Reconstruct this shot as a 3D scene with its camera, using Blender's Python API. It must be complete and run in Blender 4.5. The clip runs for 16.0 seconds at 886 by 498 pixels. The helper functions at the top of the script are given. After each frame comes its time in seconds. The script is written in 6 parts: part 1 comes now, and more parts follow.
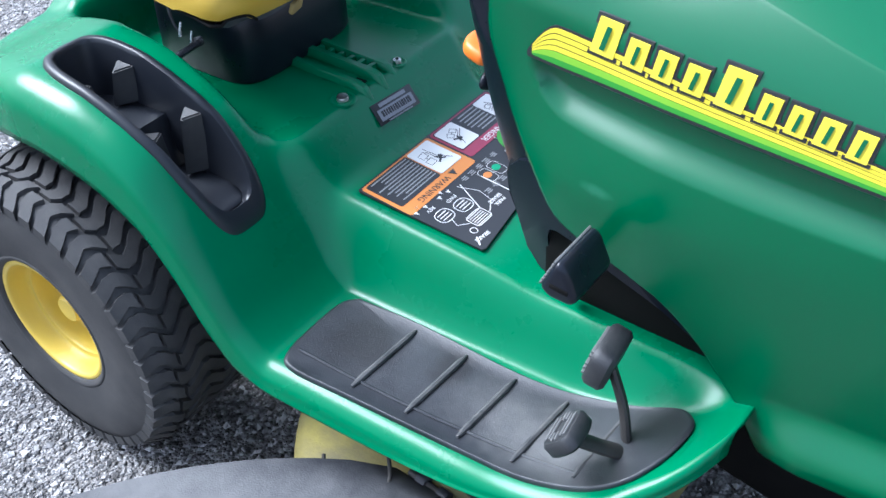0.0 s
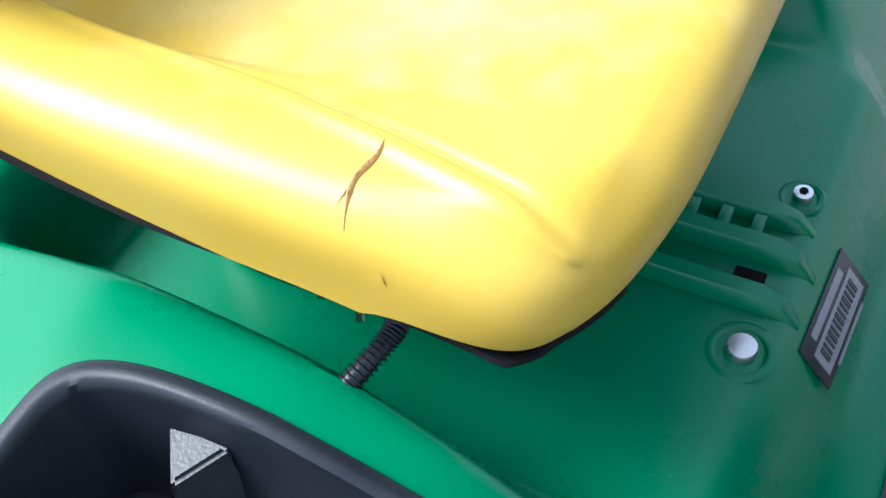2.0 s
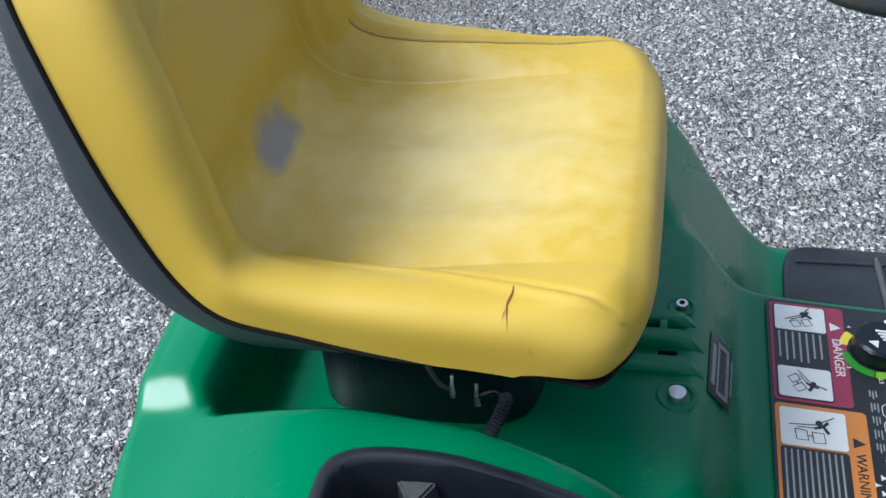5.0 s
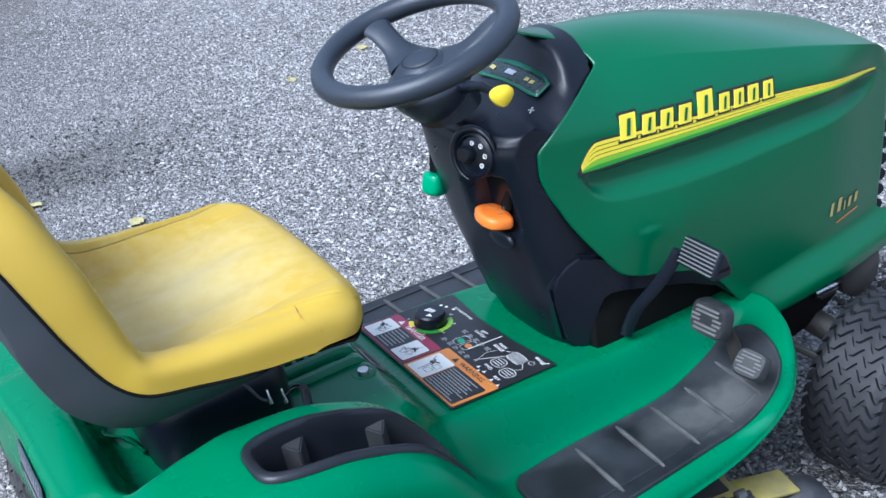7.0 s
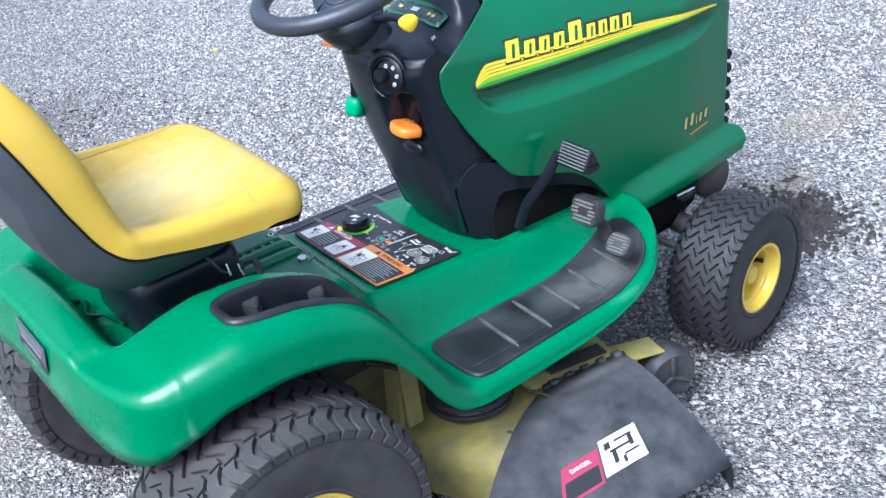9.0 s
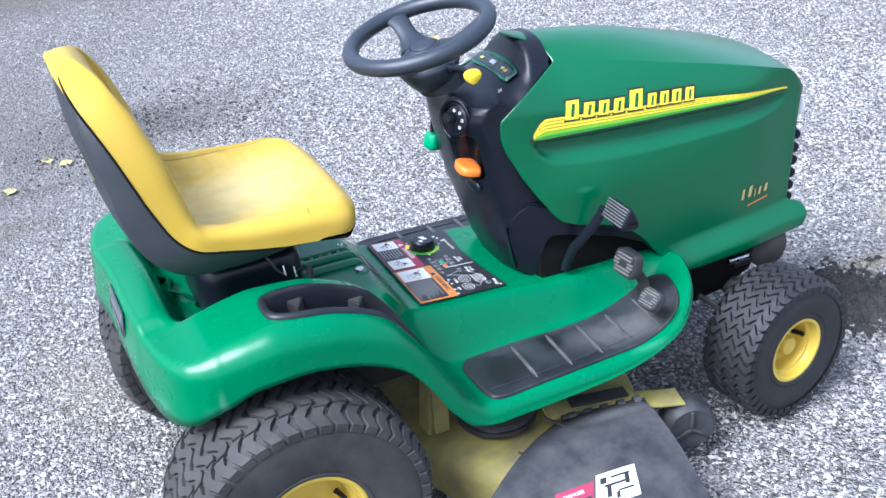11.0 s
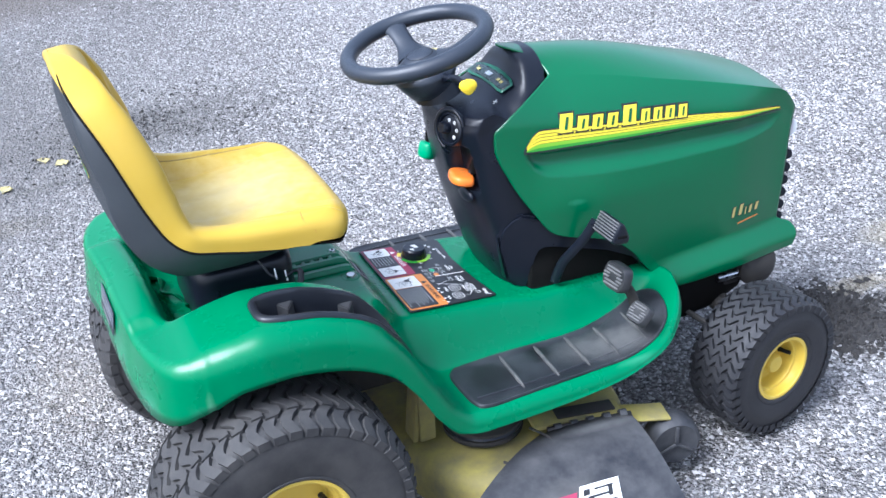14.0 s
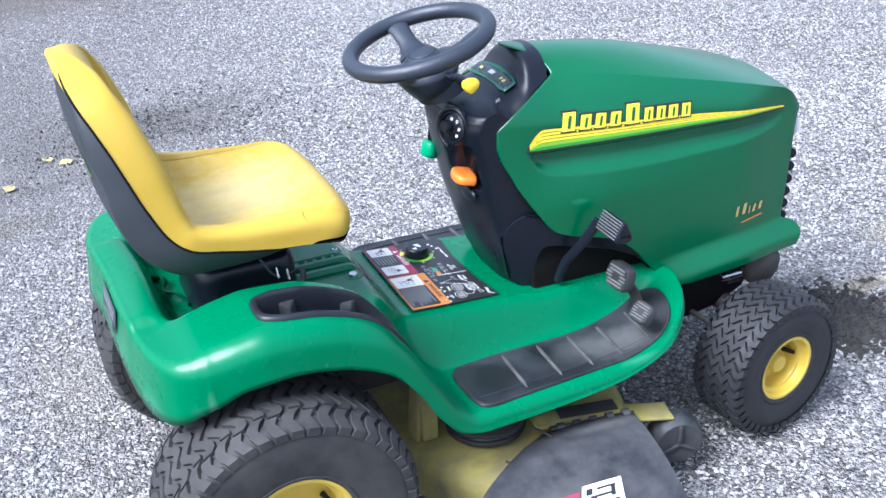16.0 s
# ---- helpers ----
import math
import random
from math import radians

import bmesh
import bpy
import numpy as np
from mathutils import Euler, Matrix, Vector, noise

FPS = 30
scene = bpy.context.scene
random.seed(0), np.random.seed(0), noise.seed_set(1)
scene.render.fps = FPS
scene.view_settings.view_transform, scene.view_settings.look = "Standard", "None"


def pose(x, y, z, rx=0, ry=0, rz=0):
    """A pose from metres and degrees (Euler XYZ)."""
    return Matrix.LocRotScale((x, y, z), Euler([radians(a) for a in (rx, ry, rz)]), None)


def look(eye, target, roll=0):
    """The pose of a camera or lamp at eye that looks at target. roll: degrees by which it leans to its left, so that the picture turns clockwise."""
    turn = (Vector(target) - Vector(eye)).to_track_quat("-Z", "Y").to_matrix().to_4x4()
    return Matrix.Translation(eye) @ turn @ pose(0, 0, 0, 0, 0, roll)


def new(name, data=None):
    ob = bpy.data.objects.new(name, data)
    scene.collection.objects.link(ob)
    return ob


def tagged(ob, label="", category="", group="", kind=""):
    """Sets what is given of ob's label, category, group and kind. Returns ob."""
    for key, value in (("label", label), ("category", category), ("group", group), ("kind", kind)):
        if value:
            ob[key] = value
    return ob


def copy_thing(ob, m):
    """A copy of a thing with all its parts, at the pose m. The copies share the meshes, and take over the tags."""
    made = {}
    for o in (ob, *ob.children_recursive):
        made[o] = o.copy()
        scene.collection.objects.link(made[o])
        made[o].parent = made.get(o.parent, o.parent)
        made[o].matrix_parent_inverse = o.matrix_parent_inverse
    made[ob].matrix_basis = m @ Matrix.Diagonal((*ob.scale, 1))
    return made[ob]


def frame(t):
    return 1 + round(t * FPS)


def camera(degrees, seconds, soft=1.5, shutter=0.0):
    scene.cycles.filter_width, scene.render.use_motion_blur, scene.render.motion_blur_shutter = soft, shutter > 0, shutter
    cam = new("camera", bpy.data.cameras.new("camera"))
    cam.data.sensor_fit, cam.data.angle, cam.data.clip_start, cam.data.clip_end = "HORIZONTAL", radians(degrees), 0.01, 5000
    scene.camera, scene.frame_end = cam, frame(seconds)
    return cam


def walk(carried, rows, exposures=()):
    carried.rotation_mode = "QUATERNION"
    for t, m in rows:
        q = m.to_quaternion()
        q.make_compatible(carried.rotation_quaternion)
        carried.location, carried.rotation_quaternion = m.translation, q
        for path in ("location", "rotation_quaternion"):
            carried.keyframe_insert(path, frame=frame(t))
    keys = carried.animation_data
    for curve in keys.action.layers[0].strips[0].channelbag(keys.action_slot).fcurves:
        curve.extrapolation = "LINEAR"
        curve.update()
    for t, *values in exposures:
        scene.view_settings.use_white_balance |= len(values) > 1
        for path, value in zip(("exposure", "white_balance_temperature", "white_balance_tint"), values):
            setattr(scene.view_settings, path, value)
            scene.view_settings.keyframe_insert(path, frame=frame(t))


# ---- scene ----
# ---- camera ----
cam = camera(43.56, 16.0)
PATH = [
    (0, (1.1705, -1.0205, 1.3127), (0.2197, 0.1893, 0.0351), -2.99),
    (0.5, (0.8675, -0.9891, 1.3036), (0.1343, 0.3149, -0.0238), -3.93),
    (1, (0.6242, -0.8265, 1.2663), (0.0184, 0.4751, -0.1261), -4.62),
    (1.5, (0.4662, -0.5760, 1.1472), (-0.2744, 0.5285, -0.3466), -9.31),
    (2, (0.2979, -0.4190, 1.0044), (-0.3772, 0.6687, -0.5321), -7.70),
    (2.5, (0.2241, -0.3193, 0.8944), (-0.2816, 0.7473, -0.7202), -2.84),
    (3, (0.1995, -0.2937, 0.8718), (-0.2838, 0.7317, -0.7760), -0.26),
    (3.2, (0.1975, -0.2932, 0.8708), (-0.2922, 0.7155, -0.7853), -0.53),
    (5.3, (0.2409, -0.8725, 1.3362), (-0.1107, 0.6721, 0.1154), -7.63),
    (5.5, (0.2144, -0.9333, 1.3766), (-0.0326, 0.6274, 0.1505), -6.38),
    (6, (0.0931, -1.1219, 1.3860), (0.3755, 0.4784, 0.2201), -6.65),
    (6.3, (-0.0064, -1.2032, 1.4228), (0.4508, 0.4136, 0.3379), -5.69),
    (6.5, (-0.0670, -1.2361, 1.4333), (0.5146, 0.3869, 0.4196), -3.50),
    (7, (-0.2536, -1.3384, 1.4312), (0.5649, 0.2128, 0.4700), -8.61),
    (7.5, (-0.4460, -1.3372, 1.4359), (0.6061, 0.0812, 0.4971), -4.72),
    (8, (-0.5890, -1.3600, 1.4580), (0.5264, -0.0089, 0.4935), -5.66),
    (8.5, (-0.5760, -1.5306, 1.4689), (0.4480, -0.0983, 0.5203), -4.78),
    (8.7, (-0.5336, -1.5894, 1.4681), (0.4502, -0.1534, 0.4832), -7.03),
    (10.8, (-0.3374, -1.9167, 1.5822), (0.3536, -0.3130, 0.6073), -4.99),
    (11, (-0.3376, -1.9423, 1.5874), (0.3371, -0.3161, 0.6386), -4.91),
    (11.5, (-0.3407, -1.9639, 1.5882), (0.3228, -0.3150, 0.6713), -4.71),
    (12, (-0.3451, -1.9651, 1.5880), (0.3170, -0.3245, 0.6553), -4.02),
    (12.5, (-0.3441, -1.9640, 1.5853), (0.3382, -0.3374, 0.6427), -3.30),
    (13, (-0.3421, -1.9621, 1.5879), (0.3453, -0.3299, 0.6586), -3.14),
    (13.5, (-0.3337, -1.9603, 1.5872), (0.3573, -0.3305, 0.6564), -3.27),
    (14, (-0.3392, -1.9597, 1.5855), (0.3509, -0.3284, 0.6567), -3.08),
    (14.5, (-0.3359, -1.9573, 1.5841), (0.3535, -0.3270, 0.6532), -3.26),
    (15, (-0.3305, -1.9582, 1.5841), (0.3520, -0.3238, 0.6552), -3.33),
    (15.5, (-0.3335, -1.9607, 1.5846), (0.3471, -0.3266, 0.6538), -3.31),
    (16, (-0.3325, -1.9592, 1.5821), (0.3484, -0.3240, 0.6533), -3.20),
]
EXPOSURES = [(0.0, 1.1, 5300, 9), (0.5, 1.3, 5200, 7), (1.0, 1.58, 5100, 6), (1.5, 1.65, 5150, 7), (2.0, 1.33, 5450, 8), (2.5, 0.45, 5700, 3), (3.0, -0.03, 5800, -2), (3.6, 0.1, 5750, 3), (5.5, 0.35, 5400, 5), (6.5, 0.4, 5150, 7), (7.0, 0.5, 5150, 8), (8.0, 0.8, 5250, 8), (9.0, 0.9, 5300, 9), (11.0, 1.0, 5350, 11), (16.0, 1.0, 5350, 11)]
walk(cam, [(t, look(eye, target, roll)) for t, eye, target, roll in PATH], EXPOSURES)

# ---- light: bright thin overcast ----
SUN_EL, SUN_AZ = radians(50), radians(254)
world = bpy.data.worlds.new("sky")
scene.world = world
world.use_nodes = True
wn = world.node_tree.nodes
sky = wn.new("ShaderNodeTexSky")
sky.sky_type = "NISHITA"
sky.sun_disc = False
sky.sun_elevation = SUN_EL
sky.sun_rotation = SUN_AZ
sky.air_density, sky.dust_density, sky.ozone_density = 1.0, 5.0, 1.0
wn["Background"].inputs["Strength"].default_value = 0.1
haze = wn.new("ShaderNodeMixRGB")
haze.blend_type = "ADD"
haze.inputs["Fac"].default_value = 1.0
haze.inputs["Color2"].default_value = (2.7, 2.7, 2.7, 1)
world.node_tree.links.new(sky.outputs[0], haze.inputs["Color1"])
world.node_tree.links.new(haze.outputs[0], wn["Background"].inputs["Color"])
sun = new("sun", bpy.data.lights.new("sun", "SUN"))
sun.data.energy = 3.6
sun.data.angle = radians(32)
sun.data.color = (1.0, 0.98, 0.95)
sun_way = Vector((math.sin(SUN_AZ) * math.cos(SUN_EL), math.cos(SUN_AZ) * math.cos(SUN_EL), math.sin(SUN_EL)))
sun.matrix_world = look(sun_way * 20, (0, 0, 0))


# ---- materials ----
def mat(name, color, rough=0.5, metal=0.0, second=None, scale=12.0, amount=0.5, grain=400.0, bump=0.05, coat=0.0, rough_var=0.1, dist=0.002, spec=0.5, coat_rough=0.08):
    """A procedural surface: two colours mixed by broad stains, fine grain relief and uneven gloss."""
    m = bpy.data.materials.new(name)
    m.use_nodes = True
    nt = m.node_tree
    b = nt.nodes["Principled BSDF"]
    geo = nt.nodes.new("ShaderNodeTexCoord")
    n1 = nt.nodes.new("ShaderNodeTexNoise")
    n1.inputs["Scale"].default_value = scale
    n1.inputs["Detail"].default_value = 8
    n1.inputs["Roughness"].default_value = 0.62
    n2 = nt.nodes.new("ShaderNodeTexNoise")
    n2.inputs["Scale"].default_value = grain
    n2.inputs["Detail"].default_value = 3
    nt.links.new(geo.outputs["Object"], n1.inputs["Vector"])
    nt.links.new(geo.outputs["Object"], n2.inputs["Vector"])
    ramp = nt.nodes.new("ShaderNodeValToRGB")
    ramp.color_ramp.elements[0].position = 0.5 - 0.22
    ramp.color_ramp.elements[1].position = 0.5 + 0.22
    s = second if second else tuple(c * (1 - 0.25 * amount) for c in color)
    ramp.color_ramp.elements[0].color = (*color, 1)
    mixed = tuple(a * (1 - amount) + c * amount for a, c in zip(color, s))
    ramp.color_ramp.elements[1].color = (*mixed, 1)
    nt.links.new(n1.outputs["Fac"], ramp.inputs["Fac"])
    nt.links.new(ramp.outputs["Color"], b.inputs["Base Color"])
    mr = nt.nodes.new("ShaderNodeMapRange")
    mr.inputs["To Min"].default_value = max(0.02, rough - rough_var)
    mr.inputs["To Max"].default_value = min(1.0, rough + rough_var)
    nt.links.new(n1.outputs["Fac"], mr.inputs["Value"])
    nt.links.new(mr.outputs["Result"], b.inputs["Roughness"])
    bp = nt.nodes.new("ShaderNodeBump")
    bp.inputs["Strength"].default_value = bump
    bp.inputs["Distance"].default_value = dist
    nt.links.new(n2.outputs["Fac"], bp.inputs["Height"])
    nt.links.new(bp.outputs["Normal"], b.inputs["Normal"])
    b.inputs["Metallic"].default_value = metal
    b.inputs["Coat Weight"].default_value = coat
    b.inputs["Specular IOR Level"].default_value = spec
    b.inputs["Coat Roughness"].default_value = coat_rough
    return m


GREEN = mat("green_plastic", (0.001, 0.14, 0.052), 0.28, second=(0.006, 0.162, 0.068), scale=5, amount=0.5, grain=900, bump=0.06, rough_var=0.08, spec=0.38)
HOOD_GREEN = mat("green_hood", (0.0006, 0.092, 0.032), 0.36, second=(0.002, 0.103, 0.038), scale=4, amount=0.5, grain=900, bump=0.015, coat=0.72, spec=0.22, coat_rough=0.24)
BLACK = mat("black_plastic", (0.005, 0.007, 0.013), 0.3, second=(0.011, 0.013, 0.02), scale=9, amount=0.5, grain=1100, bump=0.1, spec=0.36)
TRAY = mat("tray_plastic", (0.008, 0.01, 0.015), 0.36, second=(0.026, 0.028, 0.033), scale=14, amount=0.65, grain=900, bump=0.1, spec=0.4)
SEAT_SHELL = mat("charcoal_plastic", (0.022, 0.027, 0.033), 0.55, second=(0.04, 0.046, 0.053), scale=10, amount=0.5, grain=900, bump=0.3)
VINYL = mat("yellow_vinyl", (0.475, 0.312, 0.024), 0.38, second=(0.5, 0.345, 0.05), scale=7, amount=0.6, grain=1500, bump=0.07)


def worn_patch(m, centre, radii, color, most=0.85, soft=0.55):
    """Rubs a patch of another colour into a material, ragged at its edge."""
    nt = m.node_tree
    b = nt.nodes["Principled BSDF"]
    tc = nt.nodes.new("ShaderNodeTexCoord")
    mp = nt.nodes.new("ShaderNodeMapping")
    mp.vector_type = "TEXTURE"
    mp.inputs["Location"].default_value = centre
    mp.inputs["Scale"].default_value = radii
    ln = nt.nodes.new("ShaderNodeVectorMath")
    ln.operation = "LENGTH"
    nz = nt.nodes.new("ShaderNodeTexNoise")
    nz.inputs["Scale"].default_value = 45
    nz.inputs["Detail"].default_value = 6
    ad = nt.nodes.new("ShaderNodeMath")
    ad.operation = "ADD"
    mr = nt.nodes.new("ShaderNodeMapRange")
    mr.inputs["From Min"].default_value, mr.inputs["From Max"].default_value = 1.6 - soft, 1.6
    mr.inputs["To Min"].default_value, mr.inputs["To Max"].default_value = most, 0.0
    mx = nt.nodes.new("ShaderNodeMixRGB")
    mx.inputs["Color2"].default_value = (*color, 1)
    old = b.inputs["Base Color"].links[0].from_socket
    nt.links.new(tc.outputs["Object"], mp.inputs["Vector"])
    nt.links.new(mp.outputs["Vector"], ln.inputs[0])
    nt.links.new(tc.outputs["Object"], nz.inputs["Vector"])
    nt.links.new(ln.outputs["Value"], ad.inputs[0])
    nt.links.new(nz.outputs["Fac"], ad.inputs[1])
    nt.links.new(ad.outputs[0], mr.inputs["Value"])
    nt.links.new(mr.outputs["Result"], mx.inputs["Fac"])
    nt.links.new(old, mx.inputs["Color1"])
    nt.links.new(mx.outputs["Color"], b.inputs["Base Color"])


worn_patch(HOOD_GREEN, (0.72, -0.17, 0.6), (0.022, 0.05, 0.008), (0.05, 0.22, 0.13), 0.35, 0.7)
worn_patch(VINYL, (0.05, 0.0, 0.705), (0.17, 0.17, 0.12), (0.7, 0.58, 0.27), 0.7, 1.0)
worn_patch(VINYL, (-0.099, -0.002, 0.728), (0.016, 0.052, 0.05), (0.19, 0.18, 0.19))
for spot, size in (((-0.2, -0.12, 0.5), (0.03, 0.06, 0.05)), ((-0.12, -0.38, 0.47), (0.05, 0.02, 0.03)), ((-0.19, -0.27, 0.46), (0.03, 0.05, 0.04)), ((0.75, -0.37, 0.32), (0.05, 0.01, 0.02))):
    worn_patch(GREEN, spot, size, (0.06, 0.24, 0.15), 0.4, 0.8)
for spot, size in (((0.222, -0.196, 0.497), (0.03, 0.006, 0.02)), ((0.19, -0.205, 0.51), (0.04, 0.004, 0.02)), ((-0.15, -0.34, 0.5), (0.006, 0.012, 0.04)), ((-0.11, -0.378, 0.5), (0.008, 0.01, 0.025)), ((0.74, -0.37, 0.3), (0.02, 0.01, 0.006))):
    worn_patch(GREEN, spot, size, (0.3, 0.42, 0.34), 0.16, 0.8)
RUBBER = mat("tyre_rubber", (0.019, 0.019, 0.021), 0.75, second=(0.08, 0.076, 0.071), scale=18, amount=0.6, grain=500, bump=0.3)
FRONT_RUBBER = mat("front_tyre_rubber", (0.009, 0.0095, 0.013), 0.62, second=(0.034, 0.034, 0.036), scale=18, amount=0.6, grain=500, bump=0.3)
MAT_RUBBER = mat("mat_rubber", (0.008, 0.009, 0.0125), 0.42, second=(0.038, 0.041, 0.047), scale=13, amount=0.9, grain=600, bump=0.3)
RIB = mat("mat_rib", (0.03, 0.031, 0.034), 0.5, second=(0.13, 0.128, 0.122), scale=25, amount=0.7, grain=500, bump=0.2)
worn_patch(MAT_RUBBER, (0.46, -0.29, 0.33), (0.06, 0.05, 0.1), (0.008, 0.008, 0.01))
worn_patch(MAT_RUBBER, (0.58, -0.26, 0.33), (0.03, 0.04, 0.1), (0.006, 0.006, 0.008))
worn_patch(MAT_RUBBER, (0.68, -0.29, 0.33), (0.09, 0.05, 0.1), (0.1, 0.1, 0.1), 0.6, 0.9)
worn_patch(MAT_RUBBER, (0.76, -0.31, 0.34), (0.1, 0.06, 0.1), (0.13, 0.13, 0.127), 0.55, 0.9)
PEDAL = mat("pedal_rubber", (0.012, 0.013, 0.016), 0.5, second=(0.045, 0.045, 0.045), scale=30, amount=0.7, grain=500, bump=0.2)
WORN_RIB = mat("worn_rib", (0.12, 0.12, 0.118), 0.6, second=(0.12, 0.12, 0.12), scale=40, amount=0.7, grain=500, bump=0.2)
YELLOW = mat("yellow_paint", (0.66, 0.47, 0.05), 0.4, second=(0.5, 0.38, 0.09), scale=14, amount=0.5, grain=500, bump=0.05)
DIRTY_YELLOW = mat("dirty_yellow_paint", (0.42, 0.35, 0.08), 0.7, second=(0.17, 0.155, 0.1), scale=16, amount=0.9, grain=300, bump=0.3)
STEEL = mat("steel", (0.75, 0.76, 0.78), 0.28, 1.0, second=(0.25, 0.23, 0.2), scale=40, amount=0.5)
DARK_STEEL = mat("dark_steel", (0.03, 0.03, 0.03), 0.6, 0.3, second=(0.08, 0.07, 0.06), scale=20, amount=0.6, bump=0.3)
WHEEL_GRIP = mat("steering_plastic", (0.02, 0.026, 0.038), 0.4, second=(0.034, 0.041, 0.054), scale=10, amount=0.5, grain=1000, bump=0.2)
ORANGE = mat("orange_plastic", (0.85, 0.2, 0.02), 0.4, scale=20)
LEVER_YELLOW = mat("yellow_plastic", (0.82, 0.6, 0.02), 0.35, scale=20)
LEVER_GREEN = mat("green_knob_plastic", (0.01, 0.32, 0.14), 0.35, scale=20)
WHITE = mat("white_print", (0.75, 0.75, 0.73), 0.5, scale=30, amount=0.3)
LABEL_BLACK = mat("label_black", (0.02, 0.021, 0.024), 0.42, scale=30, amount=0.5, bump=0.02)
STRIP_GREEN = mat("strip_green", (0.02, 0.11, 0.07), 0.35, scale=30, amount=0.4)
STRIP_FACE = mat("strip_face", (0.022, 0.034, 0.036), 0.28, scale=30, amount=0.4, bump=0.02)
LABEL_RED = mat("label_red", (0.3, 0.035, 0.08), 0.45, scale=30)
LABEL_ORANGE = mat("label_orange", (0.6, 0.22, 0.045), 0.45, scale=30)
DECAL_YELLOW = mat("decal_yellow", (0.8, 0.66, 0.04), 0.35, scale=30, amount=0.3)
DECAL_LIME = mat("decal_lime", (0.24, 0.5, 0.03), 0.35, scale=30)
DECAL_GREEN = mat("decal_green", (0.05, 0.3, 0.03), 0.35, scale=30)


def gravel_material():
    """Crushed stone in two sizes, with dark gaps, fines and broad stains."""
    m = bpy.data.materials.new("gravel")
    m.use_nodes = True
    nt = m.node_tree
    b = nt.nodes["Principled BSDF"]
    b.inputs["Roughness"].default_value = 0.9
    b.inputs["Specular IOR Level"].default_value = 0.25
    tc = nt.nodes.new("ShaderNodeTexCoord")

    def link(a, c):
        nt.links.new(a, c)

    def tex(kind, **values):
        n = nt.nodes.new(kind)
        for key, val in values.items():
            n.inputs[key].default_value = val
        link(tc.outputs["Object"], n.inputs["Vector"])
        return n

    def ramp(src, *stops):
        r = nt.nodes.new("ShaderNodeValToRGB")
        e = r.color_ramp.elements
        while len(e) < len(stops):
            e.new(0.5)
        for k, (p, c) in enumerate(stops):
            e[k].position, e[k].color = p, (*c, 1)
        link(src, r.inputs["Fac"])
        return r.outputs["Color"]

    def mixed(kind, fac, a, c):
        n = nt.nodes.new("ShaderNodeMixRGB")
        n.blend_type = kind
        n.inputs["Fac"].default_value = fac
        link(a, n.inputs["Color1"])
        link(c, n.inputs["Color2"])
        return n.outputs["Color"]

    def maths(kind, a, c):
        n = nt.nodes.new("ShaderNodeMath")
        n.operation = kind
        link(a, n.inputs[0])
        if isinstance(c, float):
            n.inputs[1].default_value = c
        else:
            link(c, n.inputs[1])
        return n.outputs[0]
    small = tex("ShaderNodeTexVoronoi", Scale=190.0)
    large = tex("ShaderNodeTexVoronoi", Scale=85.0)
    clump = tex("ShaderNodeTexNoise", Scale=20.0, Detail=5.0, Roughness=0.7)
    broad = tex("ShaderNodeTexNoise", Scale=0.9, Detail=6.0)
    fine = tex("ShaderNodeTexNoise", Scale=260.0, Detail=4.0)
    tones = ((0.0, (0.12, 0.117, 0.117)), (0.5, (0.35, 0.338, 0.33)), (0.86, (0.54, 0.523, 0.51)), (1.0, (0.7, 0.682, 0.667)))
    reds = []
    for v in (small, large):
        sp = nt.nodes.new("ShaderNodeSeparateColor")
        link(v.outputs["Color"], sp.inputs["Color"])
        reds.append(sp.outputs["Red"])
    col = mixed("MIX", 0.5, ramp(reds[0], *tones), ramp(reds[1], *tones))
    col = mixed("MULTIPLY", 0.8, col, ramp(large.outputs["Distance"], (0.25, (1, 1, 1)), (0.75, (0.42, 0.41, 0.405))))
    col = mixed("MULTIPLY", 0.75, col, ramp(clump.outputs["Fac"], (0.36, (0.5, 0.49, 0.485)), (0.58, (1, 1, 1))))
    col = mixed("MULTIPLY", 0.7, col, ramp(broad.outputs["Fac"], (0.3, (0.66, 0.645, 0.625)), (0.6, (1, 1, 1))))
    link(col, b.inputs["Base Color"])
    high = maths("SUBTRACT", maths("MULTIPLY", fine.outputs["Fac"], 0.4), small.outputs["Distance"])
    high = maths("SUBTRACT", high, maths("MULTIPLY", large.outputs["Distance"], 1.6))
    bp = nt.nodes.new("ShaderNodeBump")
    bp.inputs["Strength"].default_value = 1.0
    bp.inputs["Distance"].default_value = 0.009
    link(high, bp.inputs["Height"])
    link(bp.outputs["Normal"], b.inputs["Normal"])
    return m


GRAVEL = gravel_material()


def stone_material():
    m = mat("stones", (0.3, 0.29, 0.29), 0.8, scale=60, grain=300, bump=0.3)
    nt = m.node_tree
    g = nt.nodes.new("ShaderNodeNewGeometry")
    r = nt.nodes.new("ShaderNodeValToRGB")
    e = r.color_ramp.elements
    e[0].position, e[0].color = 0.0, (0.19, 0.185, 0.184, 1)
    e[1].position, e[1].color = 1.0, (0.54, 0.526, 0.515, 1)
    k = e.new(0.5)
    k.color = (0.39, 0.377, 0.368, 1)
    nt.links.new(g.outputs["Random Per Island"], r.inputs["Fac"])
    nt.links.new(r.outputs["Color"], nt.nodes["Principled BSDF"].inputs["Base Color"])
    return m


